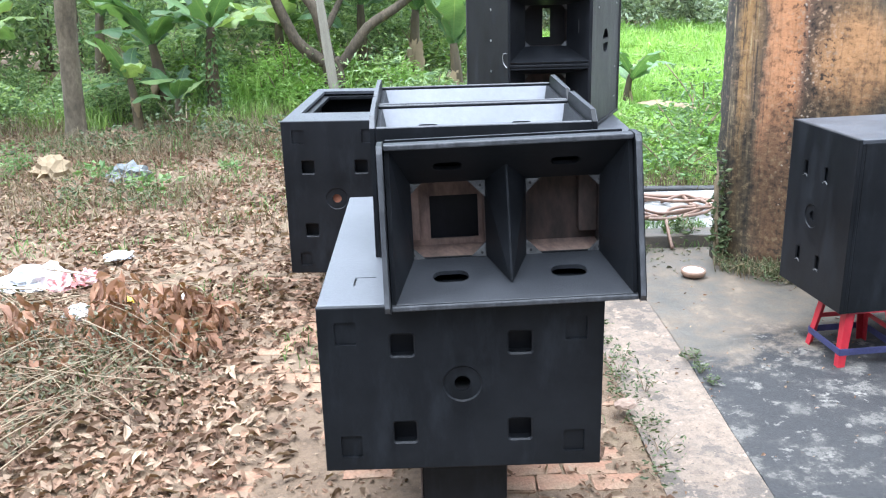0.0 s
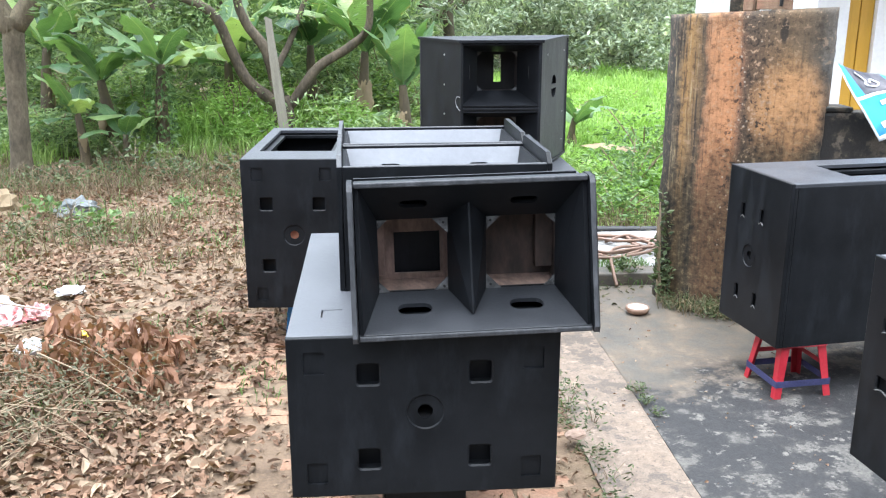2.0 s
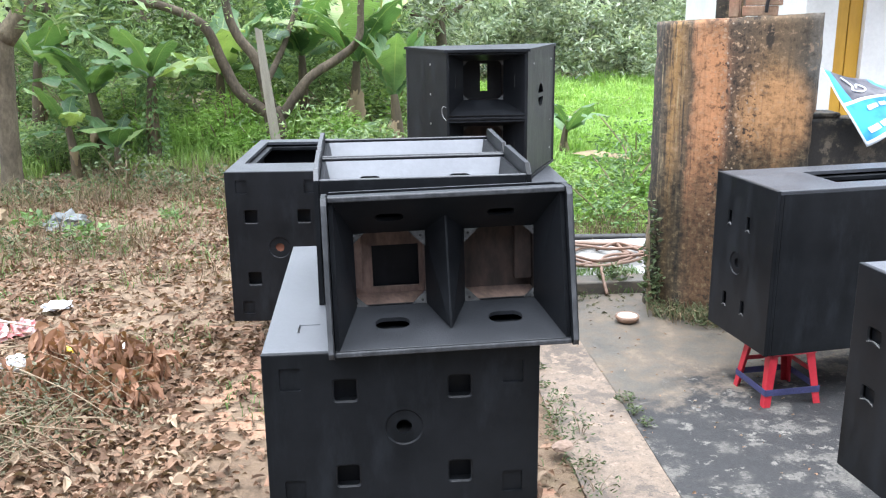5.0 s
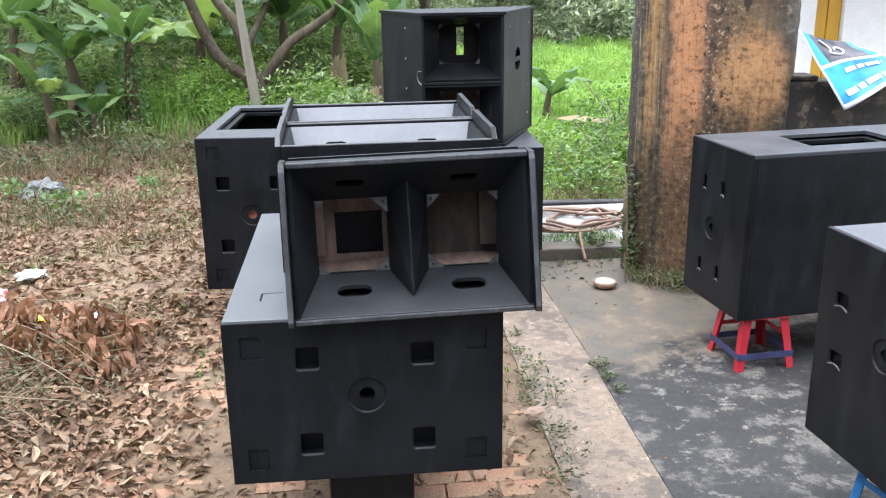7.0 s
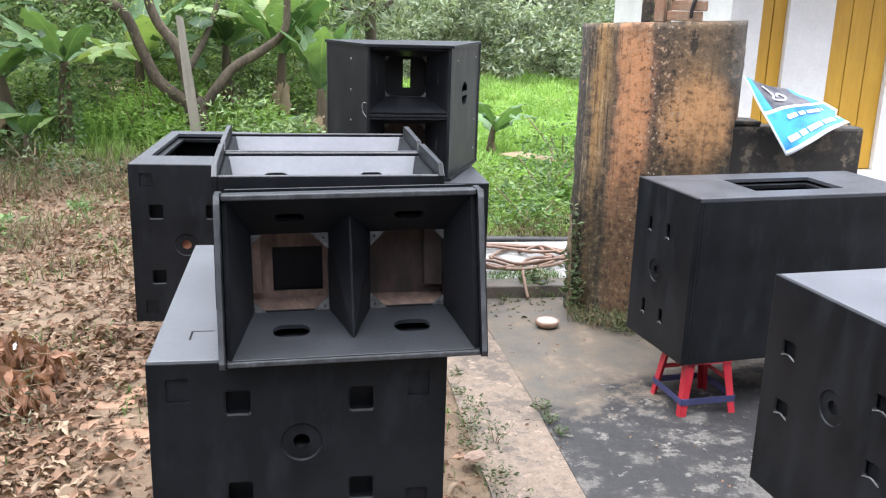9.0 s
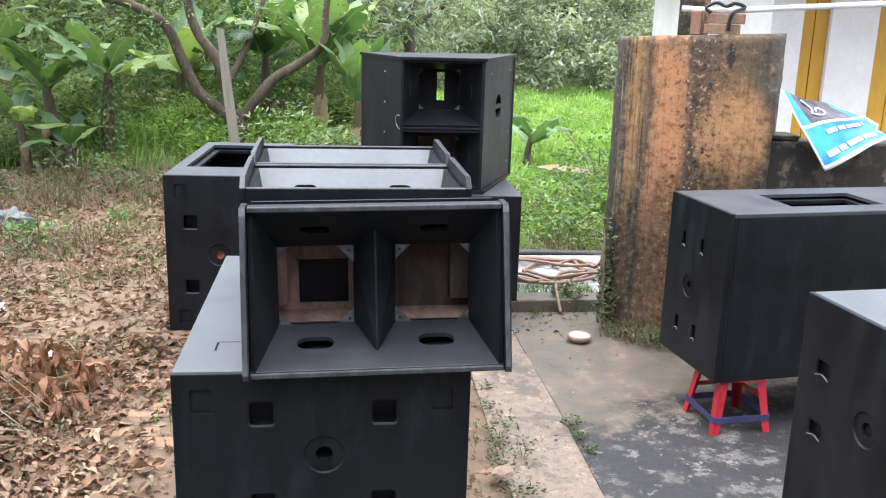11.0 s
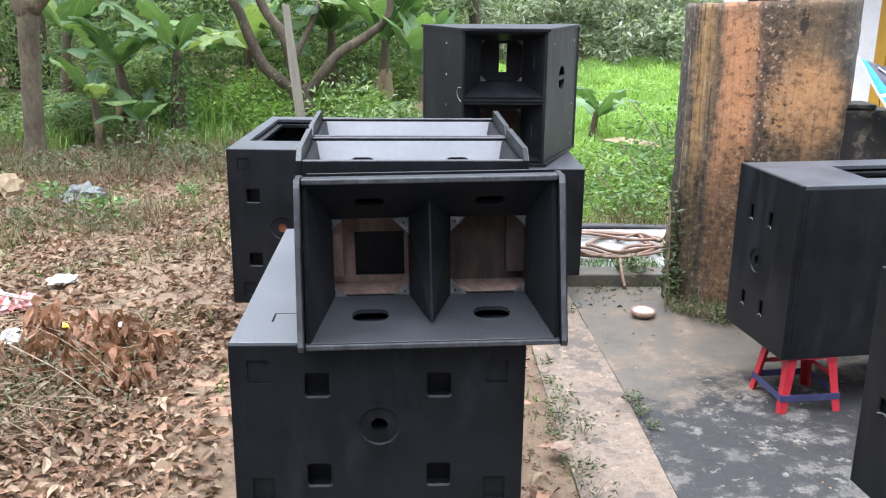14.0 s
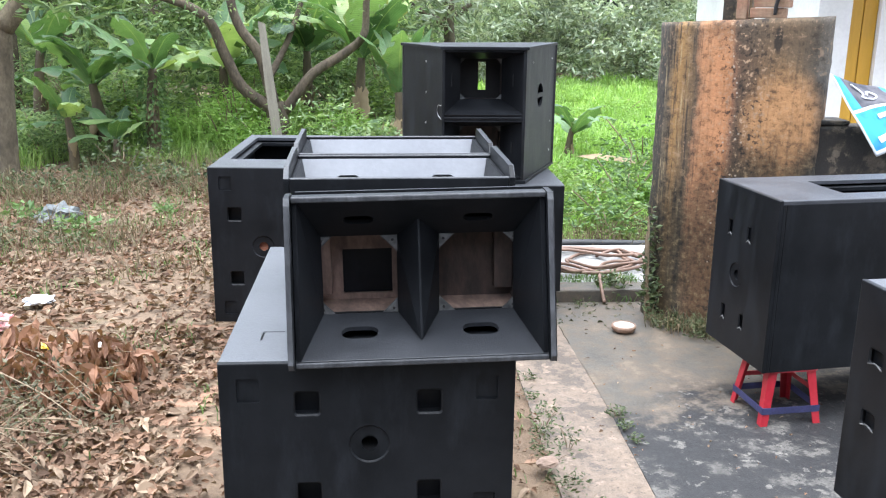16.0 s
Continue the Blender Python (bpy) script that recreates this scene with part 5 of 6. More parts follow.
def tree(name, label, trunk, limbs, crowns, leaf_len=(0.12, 0.2), leaf_w=0.28, seed=0, material=None, n=420, bark=None):
    rng = np.random.default_rng(seed)
    ob = group(name, pose(*trunk[0][0]), label, "tree")
    o = Vector(trunk[0][0])
    path = smooth_path([Vector(p) - o for p, r in trunk], 5)
    rad = np.interp(np.linspace(0, len(trunk) - 1, len(path)), range(len(trunk)), [r for p, r in trunk]).tolist()
    bm = tube(path, rad, 12)
    for v in bm.verts:
        v.co += Vector((0.012 * noise.noise(v.co * 9), 0.012 * noise.noise(v.co * 9 + Vector((5, 0, 0))), 0))
    part("trunk", bm, bark or M_BARK, ob, "", True)
    for limb in limbs:
        path = smooth_path([Vector(p) - o for p, r in limb], 5)
        rad = np.interp(np.linspace(0, len(limb) - 1, len(path)), range(len(limb)), [r for p, r in limb]).tolist()
        part("limb", tube(path, rad, 9), bark or M_BARK, ob, "", True)
    cs, ds = [], []
    for c, r in crowns:
        k = int(n * r * r)
        for cc in bushel(max(3, int(9 * r)), np.array(c) - np.array(o), r, rng, 0.8):
            m = max(20, k // max(3, int(9 * r)))
            cs.append(bushel(m, cc, 0.34, rng))
            ds.append(droop(m, rng))
    if cs:
        cs, ds = np.concatenate(cs), np.concatenate(ds)
        ln = rng.uniform(*leaf_len, len(cs))
        leaves("crown", cs, ds, ln, ln * leaf_w, material or M_LEAF, ob, rng=rng, curl=0.1)
    return ob


tree("mango_tree", "grey-barked mango tree forking low, with hanging leaves", [((-3.73, 7.9, -0.05), 0.14), ((-3.7, 7.9, 0.25), 0.115), ((-3.67, 7.9, 0.9), 0.108), ((-3.62, 7.9, 1.62), 0.115), ((-3.6, 7.9, 1.78), 0.12)],
     [[((-3.62, 7.9, 1.62), 0.12), ((-3.82, 7.9, 2.02), 0.10), ((-4.15, 7.8, 2.42), 0.08), ((-4.7, 7.6, 3.12), 0.05)], [((-3.6, 7.9, 1.67), 0.12), ((-3.35, 7.95, 2.02), 0.11), ((-3.15, 8, 2.52), 0.09), ((-2.8, 7.9, 3.42), 0.05)], [((-3.75, 7.9, 1.92), 0.06), ((-4.4, 7.9, 2.12), 0.05), ((-5.1, 7.7, 2.07), 0.03)]],
     [((-4.6, 7.6, 3.52), 0.9), ((-2.7, 7.6, 3.62), 0.8), ((-3.5, 7.2, 4.02), 0.9), ((-2.95, 7.3, 2.27), 0.36), ((-4.5, 7.5, 2.27), 0.45), ((-2.5, 7.6, 2.42), 0.4), ((-3.05, 7.3, 2.07), 0.28), ((-2.6, 7.4, 2.02), 0.25), ((-4.4, 7.4, 1.97), 0.4), ((-5.1, 7.6, 1.72), 0.5), ((-2.3, 7.5, 2.17), 0.3)], (0.16, 0.26), 0.24, 3, n=330, bark=M_PALEBARK)
tree("spreading_tree", "crooked tree with long bare curving limbs", [((-0.88, 9.6, -0.05), 0.16), ((-0.88, 9.6, 0.42), 0.14), ((-0.93, 9.6, 0.7), 0.13)],
     [[((-0.93, 9.6, 0.6), 0.085), ((-1.31, 9.5, 0.91), 0.075), ((-1.51, 9.5, 1.31), 0.07), ((-1.70, 9.4, 1.77), 0.062), ((-2.14, 9.3, 2.01), 0.055), ((-2.6, 9.2, 2.12), 0.06), ((-3.3, 9.0, 2.5), 0.04)], [((-0.93, 9.6, 0.65), 0.085), ((-1.07, 9.5, 1.3), 0.07), ((-1.31, 9.5, 1.66), 0.062), ((-1.42, 9.5, 2.08), 0.055), ((-1.4, 9.5, 3.0), 0.05)],
      [((-0.86, 9.65, 0.55), 0.08), ((-0.73, 9.6, 0.68), 0.072), ((-0.42, 9.6, 1.08), 0.065), ((-0.01, 9.6, 1.34), 0.06), ((0.25, 9.6, 1.59), 0.05), ((0.30, 9.5, 2.1), 0.042), ((0.5, 9.4, 3.0), 0.035)], [((-1.0, 9.6, 1.0), 0.05), ((-0.75, 9.9, 1.5), 0.04), ((-0.5, 10.1, 2.2), 0.03)]],
     [((-2.7, 9.2, 3.3), 0.8), ((-1.3, 9.4, 3.9), 0.9), ((0.6, 9.3, 3.7), 0.8), ((-2.2, 9.5, 2.25), 0.4), ((-0.6, 9.9, 2.3), 0.5), ((-0.15, 9.0, 0.75), 0.5), ((-0.5, 8.9, 0.5), 0.45), ((-1.9, 9.3, 1.9), 0.3), ((-2.5, 9.1, 1.95), 0.35), ((-1.6, 9.2, 2.05), 0.35), ((-0.5, 9.3, 2.0), 0.4), ((0.2, 9.3, 1.95), 0.3), ((-1.15, 9.2, 0.85), 0.3)], (0.06, 0.11), 0.27, 5, n=720)
tree("shade_tree", "leafy tree with drooping leaves behind the horn tower", [((1.6, 13.2, -0.05), 0.12), ((1.65, 13.2, 0.9), 0.10), ((1.6, 13.2, 1.8), 0.09), ((1.7, 13.2, 3.0), 0.06)],
     [[((1.6, 13.2, 1.7), 0.06), ((2.3, 13.1, 2.2), 0.045), ((3.0, 13.0, 2.7), 0.03)], [((1.62, 13.2, 1.6), 0.06), ((0.9, 13.1, 2.0), 0.045), ((0.3, 13.0, 2.6), 0.03)]],
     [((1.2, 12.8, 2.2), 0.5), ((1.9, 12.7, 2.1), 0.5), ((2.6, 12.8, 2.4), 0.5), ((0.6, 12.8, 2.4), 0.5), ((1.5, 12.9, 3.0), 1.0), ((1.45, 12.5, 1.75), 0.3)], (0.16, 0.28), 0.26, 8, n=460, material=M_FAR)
stake = part("stake", board([(-0.065, -0.3), (0.065, -0.3), (0.055, 1.0), (0.045, 1.72), (-0.03, 1.76), (-0.06, 1.0)], [], 0.03, facing((0, 0, 0), (1, 0, 0), (0, 0, 1)), 0.004), M_PLANK)
stake.matrix_world = pose(-0.80, 9.0, 0.0, 0, -6.0, 0)
tagged(stake, "leaning grey weathered plank driven into the ground", "plank")


def banana_leaf(name, ob, base, az, el, length, width, material, sag, rng, label=""):
    """Broad leaf blade folded along its midrib, arching over, with tears."""
    n = 12
    d = Vector((math.cos(az), math.sin(az), 0))
    s = Vector((-math.sin(az), math.cos(az), 0))
    p, ang = Vector(base), el
    verts, faces = [], []
    for i in range(n + 1):
        t = i / n
        prof = 0.10 if t < 0.12 else max(0.02, math.sin(math.pi * min(1, (t - 0.10) / 0.92) ** 0.8)) ** 0.6
        w = width / 2 * prof * (1 + 0.14 * rng.normal() * (t > 0.2))
        tang = d * math.cos(ang) + Vector((0, 0, math.sin(ang)))
        nor = s.cross(tang)
        roll = 0.25 * rng.normal()
        lift = 0.25 + 0.25 * rng.random()
        for k, f in enumerate((-1, -0.5, 0, 0.5, 1)):
            wob = 0.05 * width * rng.normal() * (abs(f) == 1)
            verts.append(p + s * w * f - nor * (abs(f) * w * lift - abs(f) ** 2 * w * 0.55) + nor * wob + Vector((0, 0, 0.002)))
        p = p + tang * length / n
        ang -= sag / n * (0.5 + t)
    for i in range(n):
        for k in range(4):
            if i > 2 and i < n - 1 and k in (0, 3) and rng.random() < 0.16:
                continue
            a = i * 5 + k
            faces.append((a, a + 1, a + 6, a + 5))
    leaf = raw(name, verts, faces, material, ob, label, True)
    lay = leaf.data.uv_layers.new(name="UVMap")
    for loop in leaf.data.loops:
        lay.data[loop.index].uv = (loop.vertex_index // 5 / n, loop.vertex_index % 5 / 4)
    return leaf


def banana(x, y, h, n, ll, seed, lean=0.0, dry=2, el0=(35, 85), sag=(0.8, 1.7), r=0.1):
    rng = np.random.default_rng(seed)
    ob = group("banana_plant", pose(x, y, 0), "banana plant with broad torn green leaves", "banana plant", "banana plants at the wood's edge")
    top = Vector((lean, 0, h))
    path = smooth_path([(0, 0, -0.05), (lean * 0.2, 0, h * 0.4), (lean * 0.6, 0, h * 0.75), top], 5)
    part("stem", tube(path, np.linspace(r, r * 0.5, len(path)).tolist(), 10), M_STEM, ob, "", True)
    for k in range(n):
        az = 2 * math.pi * k / n * 1.0 + rng.uniform(-0.35, 0.35)
        el = radians(rng.uniform(*el0))
        banana_leaf("leaf", ob, top - Vector((0, 0, rng.uniform(0, 0.12))), az, el, ll * rng.uniform(0.75, 1.1), ll * rng.uniform(0.27, 0.37), M_BANANA, rng.uniform(*sag), rng)
    for k in range(dry):
        az = rng.uniform(0, 6.28)
        banana_leaf("dry_leaf", ob, (lean * 0.6, 0, h * 0.8), az, radians(rng.uniform(-84, -66)), ll * 0.45, ll * 0.11, M_DRYBAN, 0.3, rng, "dead brown leaf hanging along the stem")
    return ob


banana(-2.36, 9.0, 1.18, 8, 1.05, 11, 0.05, 4, (15, 65), (0.2, 0.9))
ivied = bpy.data.objects["banana_plant"]
ri = np.random.default_rng(61)
t = ri.random(520)
a = ri.uniform(0, 6.28, 520)
rad = ri.uniform(0.09, 0.17, 520) * (1.15 - 0.3 * t)
leaves("ivy", np.stack([rad * np.cos(a) + 0.03 * t, rad * np.sin(a), 0.15 + t * 1.0], 1), np.stack([np.cos(a), np.sin(a), np.full(520, -0.9)], 1) + ri.normal(size=(520, 3)) * 0.4, ri.uniform(0.04, 0.085, 520), 0.045, M_WEED, ivied, "dark green climber wrapped round the stem", rng=ri)
banana(-3.1, 9.5, 0.95, 8, 1.15, 12, -0.1, 3, (10, 70))
banana(-3.25, 8.75, 0.62, 7, 0.82, 31, -0.05, 2, (5, 65), (0.6, 1.5), 0.07)
banana(-2.75, 8.75, 0.35, 5, 0.75, 13, 0.0, 1, (20, 70), r=0.06)
banana(-4.3, 10.6, 1.3, 6, 1.3, 14, 0.1, 3)
banana(-1.75, 10.7, 1.1, 8, 1.6, 15, 0.0, 2, (15, 80))
banana(0.15, 10.3, 1.25, 8, 1.5, 16, 0.05, 4, (35, 88), (0.5, 1.4))
banana(0.74, 9.6, 0.85, 7, 1.15, 17, -0.05, 3, (50, 88), (0.3, 1.1))
banana(-0.6, 11.0, 1.3, 8, 1.8, 19, 0.0, 2, (20, 85))
banana(-5.6, 9.8, 1.1, 7, 1.2, 20, 0.0, 2, (20, 80))
banana(2.78, 8.7, 0.5, 6, 0.85, 21, 0.05, 8, (10, 75), r=0.06)
fallen = group("fallen_banana_leaf", pose(2.75, 8.2, 0.22), "pale dry banana leaf lying on the grass", "leaf")
banana_leaf("blade", fallen, (0, 0, 0), radians(-20), radians(10), 0.75, 0.26, M_DRYBAN, 0.6, np.random.default_rng(3))


def shrub(x, y, r, h, n, material, seed, ln=(0.05, 0.10), lw=0.45, label="leafy green undergrowth bush"):
    rng = np.random.default_rng(seed)
    ob = group("shrub", pose(x, y, 0), label, "shrub", "undergrowth at the wood's edge")
    for k in range(5):
        a = rng.uniform(0, 6.28)
        e = (r * 0.7 * math.cos(a), r * 0.7 * math.sin(a), h * rng.uniform(0.6, 1))
        part("stem", tube(smooth_path([(0, 0, -0.03), (e[0] * 0.4, e[1] * 0.4, e[2] * 0.5), e], 4), [min(0.012, h * 0.018)] * 4 + [min(0.009, h * 0.013)] * 4 + [min(0.004, h * 0.006)], 5), M_TWIG, ob)
    c = bushel(n, (0, 0, h * 0.55), 1, rng)
    c[:, :2] *= r
    c[:, 2] = np.abs((c[:, 2] - h * 0.55) * h * 0.5 + h * 0.5)
    l = rng.uniform(*ln, n)
    d = rng.normal(size=(n, 3))
    d[:, 2] = np.abs(d[:, 2]) * 0.4
    leaves("foliage", c, d, l, l * lw, material, ob, rng=rng)
    return ob


rs = np.random.default_rng(77)
for k in range(30):
    x = -7.5 + 0.3 * k + rs.uniform(-0.2, 0.2)
    y = 8.9 + rs.uniform(-0.3, 1.7)
    dark = x < -2.9 or -0.7 < x < 0.7
    size = rs.uniform(0.03, 0.07)
    shrub(x, y, rs.uniform(0.25, 0.55), rs.uniform(0.2, 0.65), int(rs.uniform(450, 1000)), M_LEAF if dark else M_GRASS, 100 + k, (size, size * 2.0), rs.uniform(0.22, 0.5))
for k in range(26):
    x, y = rs.uniform(-6, -0.7), rs.uniform(4.6, 8.0)
    shrub(x, y, rs.uniform(0.12, 0.3), rs.uniform(0.1, 0.28), int(rs.uniform(40, 130)), (M_JOINT, M_WEED, M_JOINT)[k % 3], 400 + k, (0.03, 0.065), rs.uniform(0.3, 0.6), "low green weed among the fallen leaves")
for k in range(20):
    x = rs.uniform(-5, 1.2)
    y = rs.uniform(10.5, 13)
    shrub(x, y, rs.uniform(0.5, 0.9), rs.uniform(0.7, 1.5), 1000, (M_GRASS, M_LEAF, M_LEAF, M_GRASS)[int(rs.integers(0, 4))], 150 + k, (0.06, 0.13), 0.34)
for x, y, r, h, n, s in ((-2.75, 5.75, 0.16, 0.22, 46, 1), (-2.1, 5.3, 0.22, 0.2, 60, 2), (-4.2, 6.6, 0.3, 0.3, 120, 3), (-3.0, 7.2, 0.45, 0.3, 260, 4), (-1.9, 7.4, 0.4, 0.35, 220, 5), (-1.2, 7.3, 0.35, 0.35, 200, 6), (-2.4, 7.7, 0.5, 0.5, 300, 7), (-5.0, 7.0, 0.4, 0.5, 220, 8)):
    shrub(x, y, r, h, int(n * (0.6 if n > 100 else 0.9)), M_JOINT if s > 2 else M_WEED, 200 + s, (0.04, 0.08) if s > 2 else (0.06, 0.11), 0.62, "broad-leaved green weed in the leaf litter")
for x, y, r, h, n, s in ((2.21, 3.03, 0.07, 0.32, 150, 1), (2.19, 3.05, 0.055, 0.8, 130, 2), (2.08, 3.52, 0.12, 0.2, 120, 3), (2.5, 5.3, 0.5, 0.45, 420, 4), (1.7, 5.6, 0.45, 0.4, 380, 5), (2.9, 6.3, 0.5, 0.6, 420, 6), (1.6, 7.2, 0.6, 0.6, 420, 7), (3.6, 8.2, 0.7, 0.7, 420, 8)):
    shrub(x, y, r, h, n, M_JOINT if s < 4 else M_WEED, 230 + s, (0.03, 0.06) if s < 4 else (0.04, 0.085), 0.5, "small-leaved weed growing by the wall" if s < 4 else "green weedy bush in the grass")

for k in range(26):
    y = 5.6 + 11 * rs.random() ** 1.4
    x = 1.3 + rs.random() * (0.8 + (y - 4) * 0.6)
    shrub(x, y, rs.uniform(0.25, 0.6), rs.uniform(0.15, 0.4), 520, (M_MEADOW, M_MEADOW, M_GRASS)[k % 3], 300 + k, (0.04, 0.09), 0.45, "light green weed clump in the meadow")
for k in range(22):
    shrub(rs.uniform(-2.2, -0.8) if k < 16 else rs.uniform(-3.6, 1.0), rs.uniform(9.5, 10.6), rs.uniform(0.3, 0.55), rs.uniform(0.45, 0.95), 700, M_MEADOW, 340 + k, (0.05, 0.11), 0.3, "bright green bush between the banana plants")

# weeds in the joints of the concrete
for k, (x, y, r, h, n) in enumerate(((1.26, 1.55, 0.11, 0.12, 70), (1.33, 1.3, 0.10, 0.14, 60), (1.23, 1.15, 0.10, 0.10, 60), (1.27, 0.75, 0.12, 0.1, 60), (1.64, 1.62, 0.06, 0.07, 90), (1.645, 1.48, 0.05, 0.06, 70), (1.66, 1.35, 0.05, 0.05, 50), (2.42, 2.72, 0.14, 0.12, 130), (2.62, 2.6, 0.15, 0.13, 140), (1.85, 3.36, 0.12, 0.05, 60), (1.55, 2.9, 0.08, 0.08, 50), (2.25, 2.95, 0.1, 0.14, 80), (1.24, 1.4, 0.09, 0.07, 70), (1.3, 1.68, 0.08, 0.07, 60), (1.22, 0.95, 0.10, 0.08, 70), (1.3, 0.98, 0.07, 0.06, 50), (1.25, 1.85, 0.08, 0.06, 50), (1.21, 0.55, 0.10, 0.08, 60), (1.26, 2.1, 0.07, 0.05, 40), (1.19, 1.3, 0.08, 0.05, 50), (2.5, 2.68, 0.12, 0.08, 90), (2.7, 2.52, 0.12, 0.1, 90))):
    shrub(x, y, r, h * 0.8, int(n * 0.8), M_JOINT, 260 + k, (0.015, 0.036), 0.36, "small green weed rooted in a joint")


# ---------------------------------------------------------------- grass, litter, woods
def gz(x, y):
    return np.array([ground_z(a, b) for a, b in zip(x, y)])


rng = np.random.default_rng(9)


def stuff(ob, label, category):
    return tagged(ob, label, category, kind="stuff")


n = 78000
y = 5.0 + 16.5 * rng.random(n) ** 1.5
x = 1.2 + rng.random(n) * (1.2 + (y - 3) * 0.62)
lump = np.array([noise.noise((a * 1.1, b * 0.8, 31)) + 0.6 * noise.noise((a * 3.1, b * 2.4, 12)) for a, b in zip(x, y)])
h = rng.uniform(0.07, 0.2, n) * np.clip((y - 4.0) / 2.5, 0.4, 1.3) * (1.25 + 1.1 * lump.clip(-0.6, 0.9))
stuff(blades("meadow_grass", x, y, np.full(n, -0.03) + 0.10 * lump.clip(0, 1), h, 1.5, np.clip(0.006 + 0.0015 * y, 0, 0.028), M_MEADOW, rng), "thick bright green meadow grass", "grass")
n = 15000
x = -8 + rng.random(n) * 9.6
y = 8.5 + rng.random(n) ** 1.1 * 4.3
keep = np.array([noise.noise((a * 0.8, b * 0.8, 21)) for a, b in zip(x, y)]) > -0.02
x, y = x[keep], y[keep]
n = len(x)
stuff(blades("wood_edge_grass", x, y, np.full(n, -0.03), rng.uniform(0.12, 0.45, n), 0.9, 0.016, M_GRASS, rng), "fresh green grass under the trees", "grass")
n = 1700
x, y = -2.5 + rng.random(n) * 1.9, 9.5 + rng.random(n) * 1.8
stuff(blades("tall_grass", x, y, np.full(n, -0.03), rng.uniform(0.3, 0.8, n), 1.3, 0.02, M_MEADOW, rng), "tall bright yellow-green grass between the banana plants", "grass")
n = 11000
x, y = -6 + rng.random(n) * 7.5, 3.9 + rng.random(n) ** 0.8 * 4.9
keep = np.array([noise.noise((a * 0.9, b * 0.9, 4)) for a, b in zip(x, y)]) > -0.05
x, y = x[keep], y[keep]
stuff(blades("dry_grass", x, y, gz(x, y) - 0.01, rng.uniform(0.08, 0.42, len(x)), 1.9, 0.0075, M_STRAW, rng), "dry straw-coloured grass stalks", "grass")
n = 5200
x, y = 1.2 + rng.random(n) * 2.2, 4.75 + rng.random(n) * 1.5
stuff(blades("straw_verge", x, y, np.full(n, -0.03), rng.uniform(0.06, 0.25, n), 1.3, 0.007, M_STRAW, rng), "dry grass verge behind the slab", "grass")
n = 15000
x, y = -5.5 + rng.random(n) * 6.8, 1.0 + rng.random(n) * 7.4
keep = np.array([noise.noise((a * 1.7, b * 1.7, 14)) for a, b in zip(x, y)]) > 0.22 - 0.05 * (y - 1.5)
x, y = x[keep], y[keep]
stuff(blades("sparse_grass", x, y, gz(x, y) - 0.005, rng.uniform(0.03, 0.1, len(x)) * (1 + 0.25 * np.clip(y - 3, 0, 4)), 1.2, 0.0075, M_WEED, rng), "sparse green grass tufts in the leaves", "grass")


n = 1500
x, y = 1.3 + rng.random(n) * 1.0, 3.40 + rng.random(n) ** 0.8 * 0.42
keep = np.array([noise.noise((a * 3.0, b * 5.0, 8)) for a, b in zip(x, y)]) > -0.05
x, y = x[keep], y[keep]
stuff(blades("kerb_grass", x, y, np.where(y < 3.44, 0.0, 0.072), rng.uniform(0.02, 0.07, len(x)), 1.4, 0.006, M_WEED, rng), "short green grass and moss on the kerb", "grass")
n = 620
u = rng.random(n)
x, y = 2.28 + 0.5 * u + rng.normal(size=n) * 0.045, 2.93 - 0.33 * u + rng.normal(size=n) * 0.04
stuff(blades("wall_foot_grass", x, y, np.full(n, -0.002), rng.uniform(0.04, 0.15, n), 1.8, 0.006, M_JOINT, rng), "dark green grass along the foot of the wall", "grass")
n = 420
u = rng.random(n)
x, y = 2.26 + 0.5 * u + rng.normal(size=n) * 0.07, 2.92 - 0.33 * u + rng.normal(size=n) * 0.06
stuff(blades("wall_foot_straw", x, y, np.full(n, -0.002), rng.uniform(0.05, 0.16, n), 2.2, 0.005, M_STRAW, rng), "dry stalks lying along the foot of the wall", "grass")


def litter(name, n, box, size, material, label, dens=None, lift=0.02, seed=1):
    rng = np.random.default_rng(seed)
    x = rng.uniform(box[0], box[1], n)
    y = rng.uniform(box[2], box[3], n)
    if dens:
        keep = rng.random(n) < np.array([dens(a, b) for a, b in zip(x, y)])
        x, y = x[keep], y[keep]
    z = gz(x, y) + rng.random(len(x)) * lift + 0.004
    d = rng.normal(size=(len(x), 3))
    d[:, 2] *= 0.14
    l = rng.uniform(*size, len(x))
    return stuff(leaves(name, np.stack([x, y, z], 1), d, l, l * rng.uniform(0.28, 0.5, len(x)), material, None, "", 0.3, rng, 0.1, True), label, "leaf litter")


def path_free(x, y):
    d = 0.9 if x < -0.75 else 0.9 * max(0.10, (-0.2 - x) / 0.55) if x < -0.2 else 0.09
    if x > 1.2:
        d = 0.02
    return d * (0.5 + 1.0 * max(0, 0.4 + 1.3 * noise.noise((x * 1.3, y * 1.3, 2))))


litter("leaf_litter", 40000, (-6, 1.2, 0.2, 8.5), (0.035, 0.1), M_LITTER, "brown fallen leaves covering the ground", path_free, 0.03, 2)
litter("leaf_litter_near", 5600, (-2.6, -0.25, 0.1, 2.9), (0.03, 0.095), M_LITTER, "large brown fallen leaves heaped together", lambda x, y: 1.0 if x < -0.6 else 0.22, 0.035, 3)


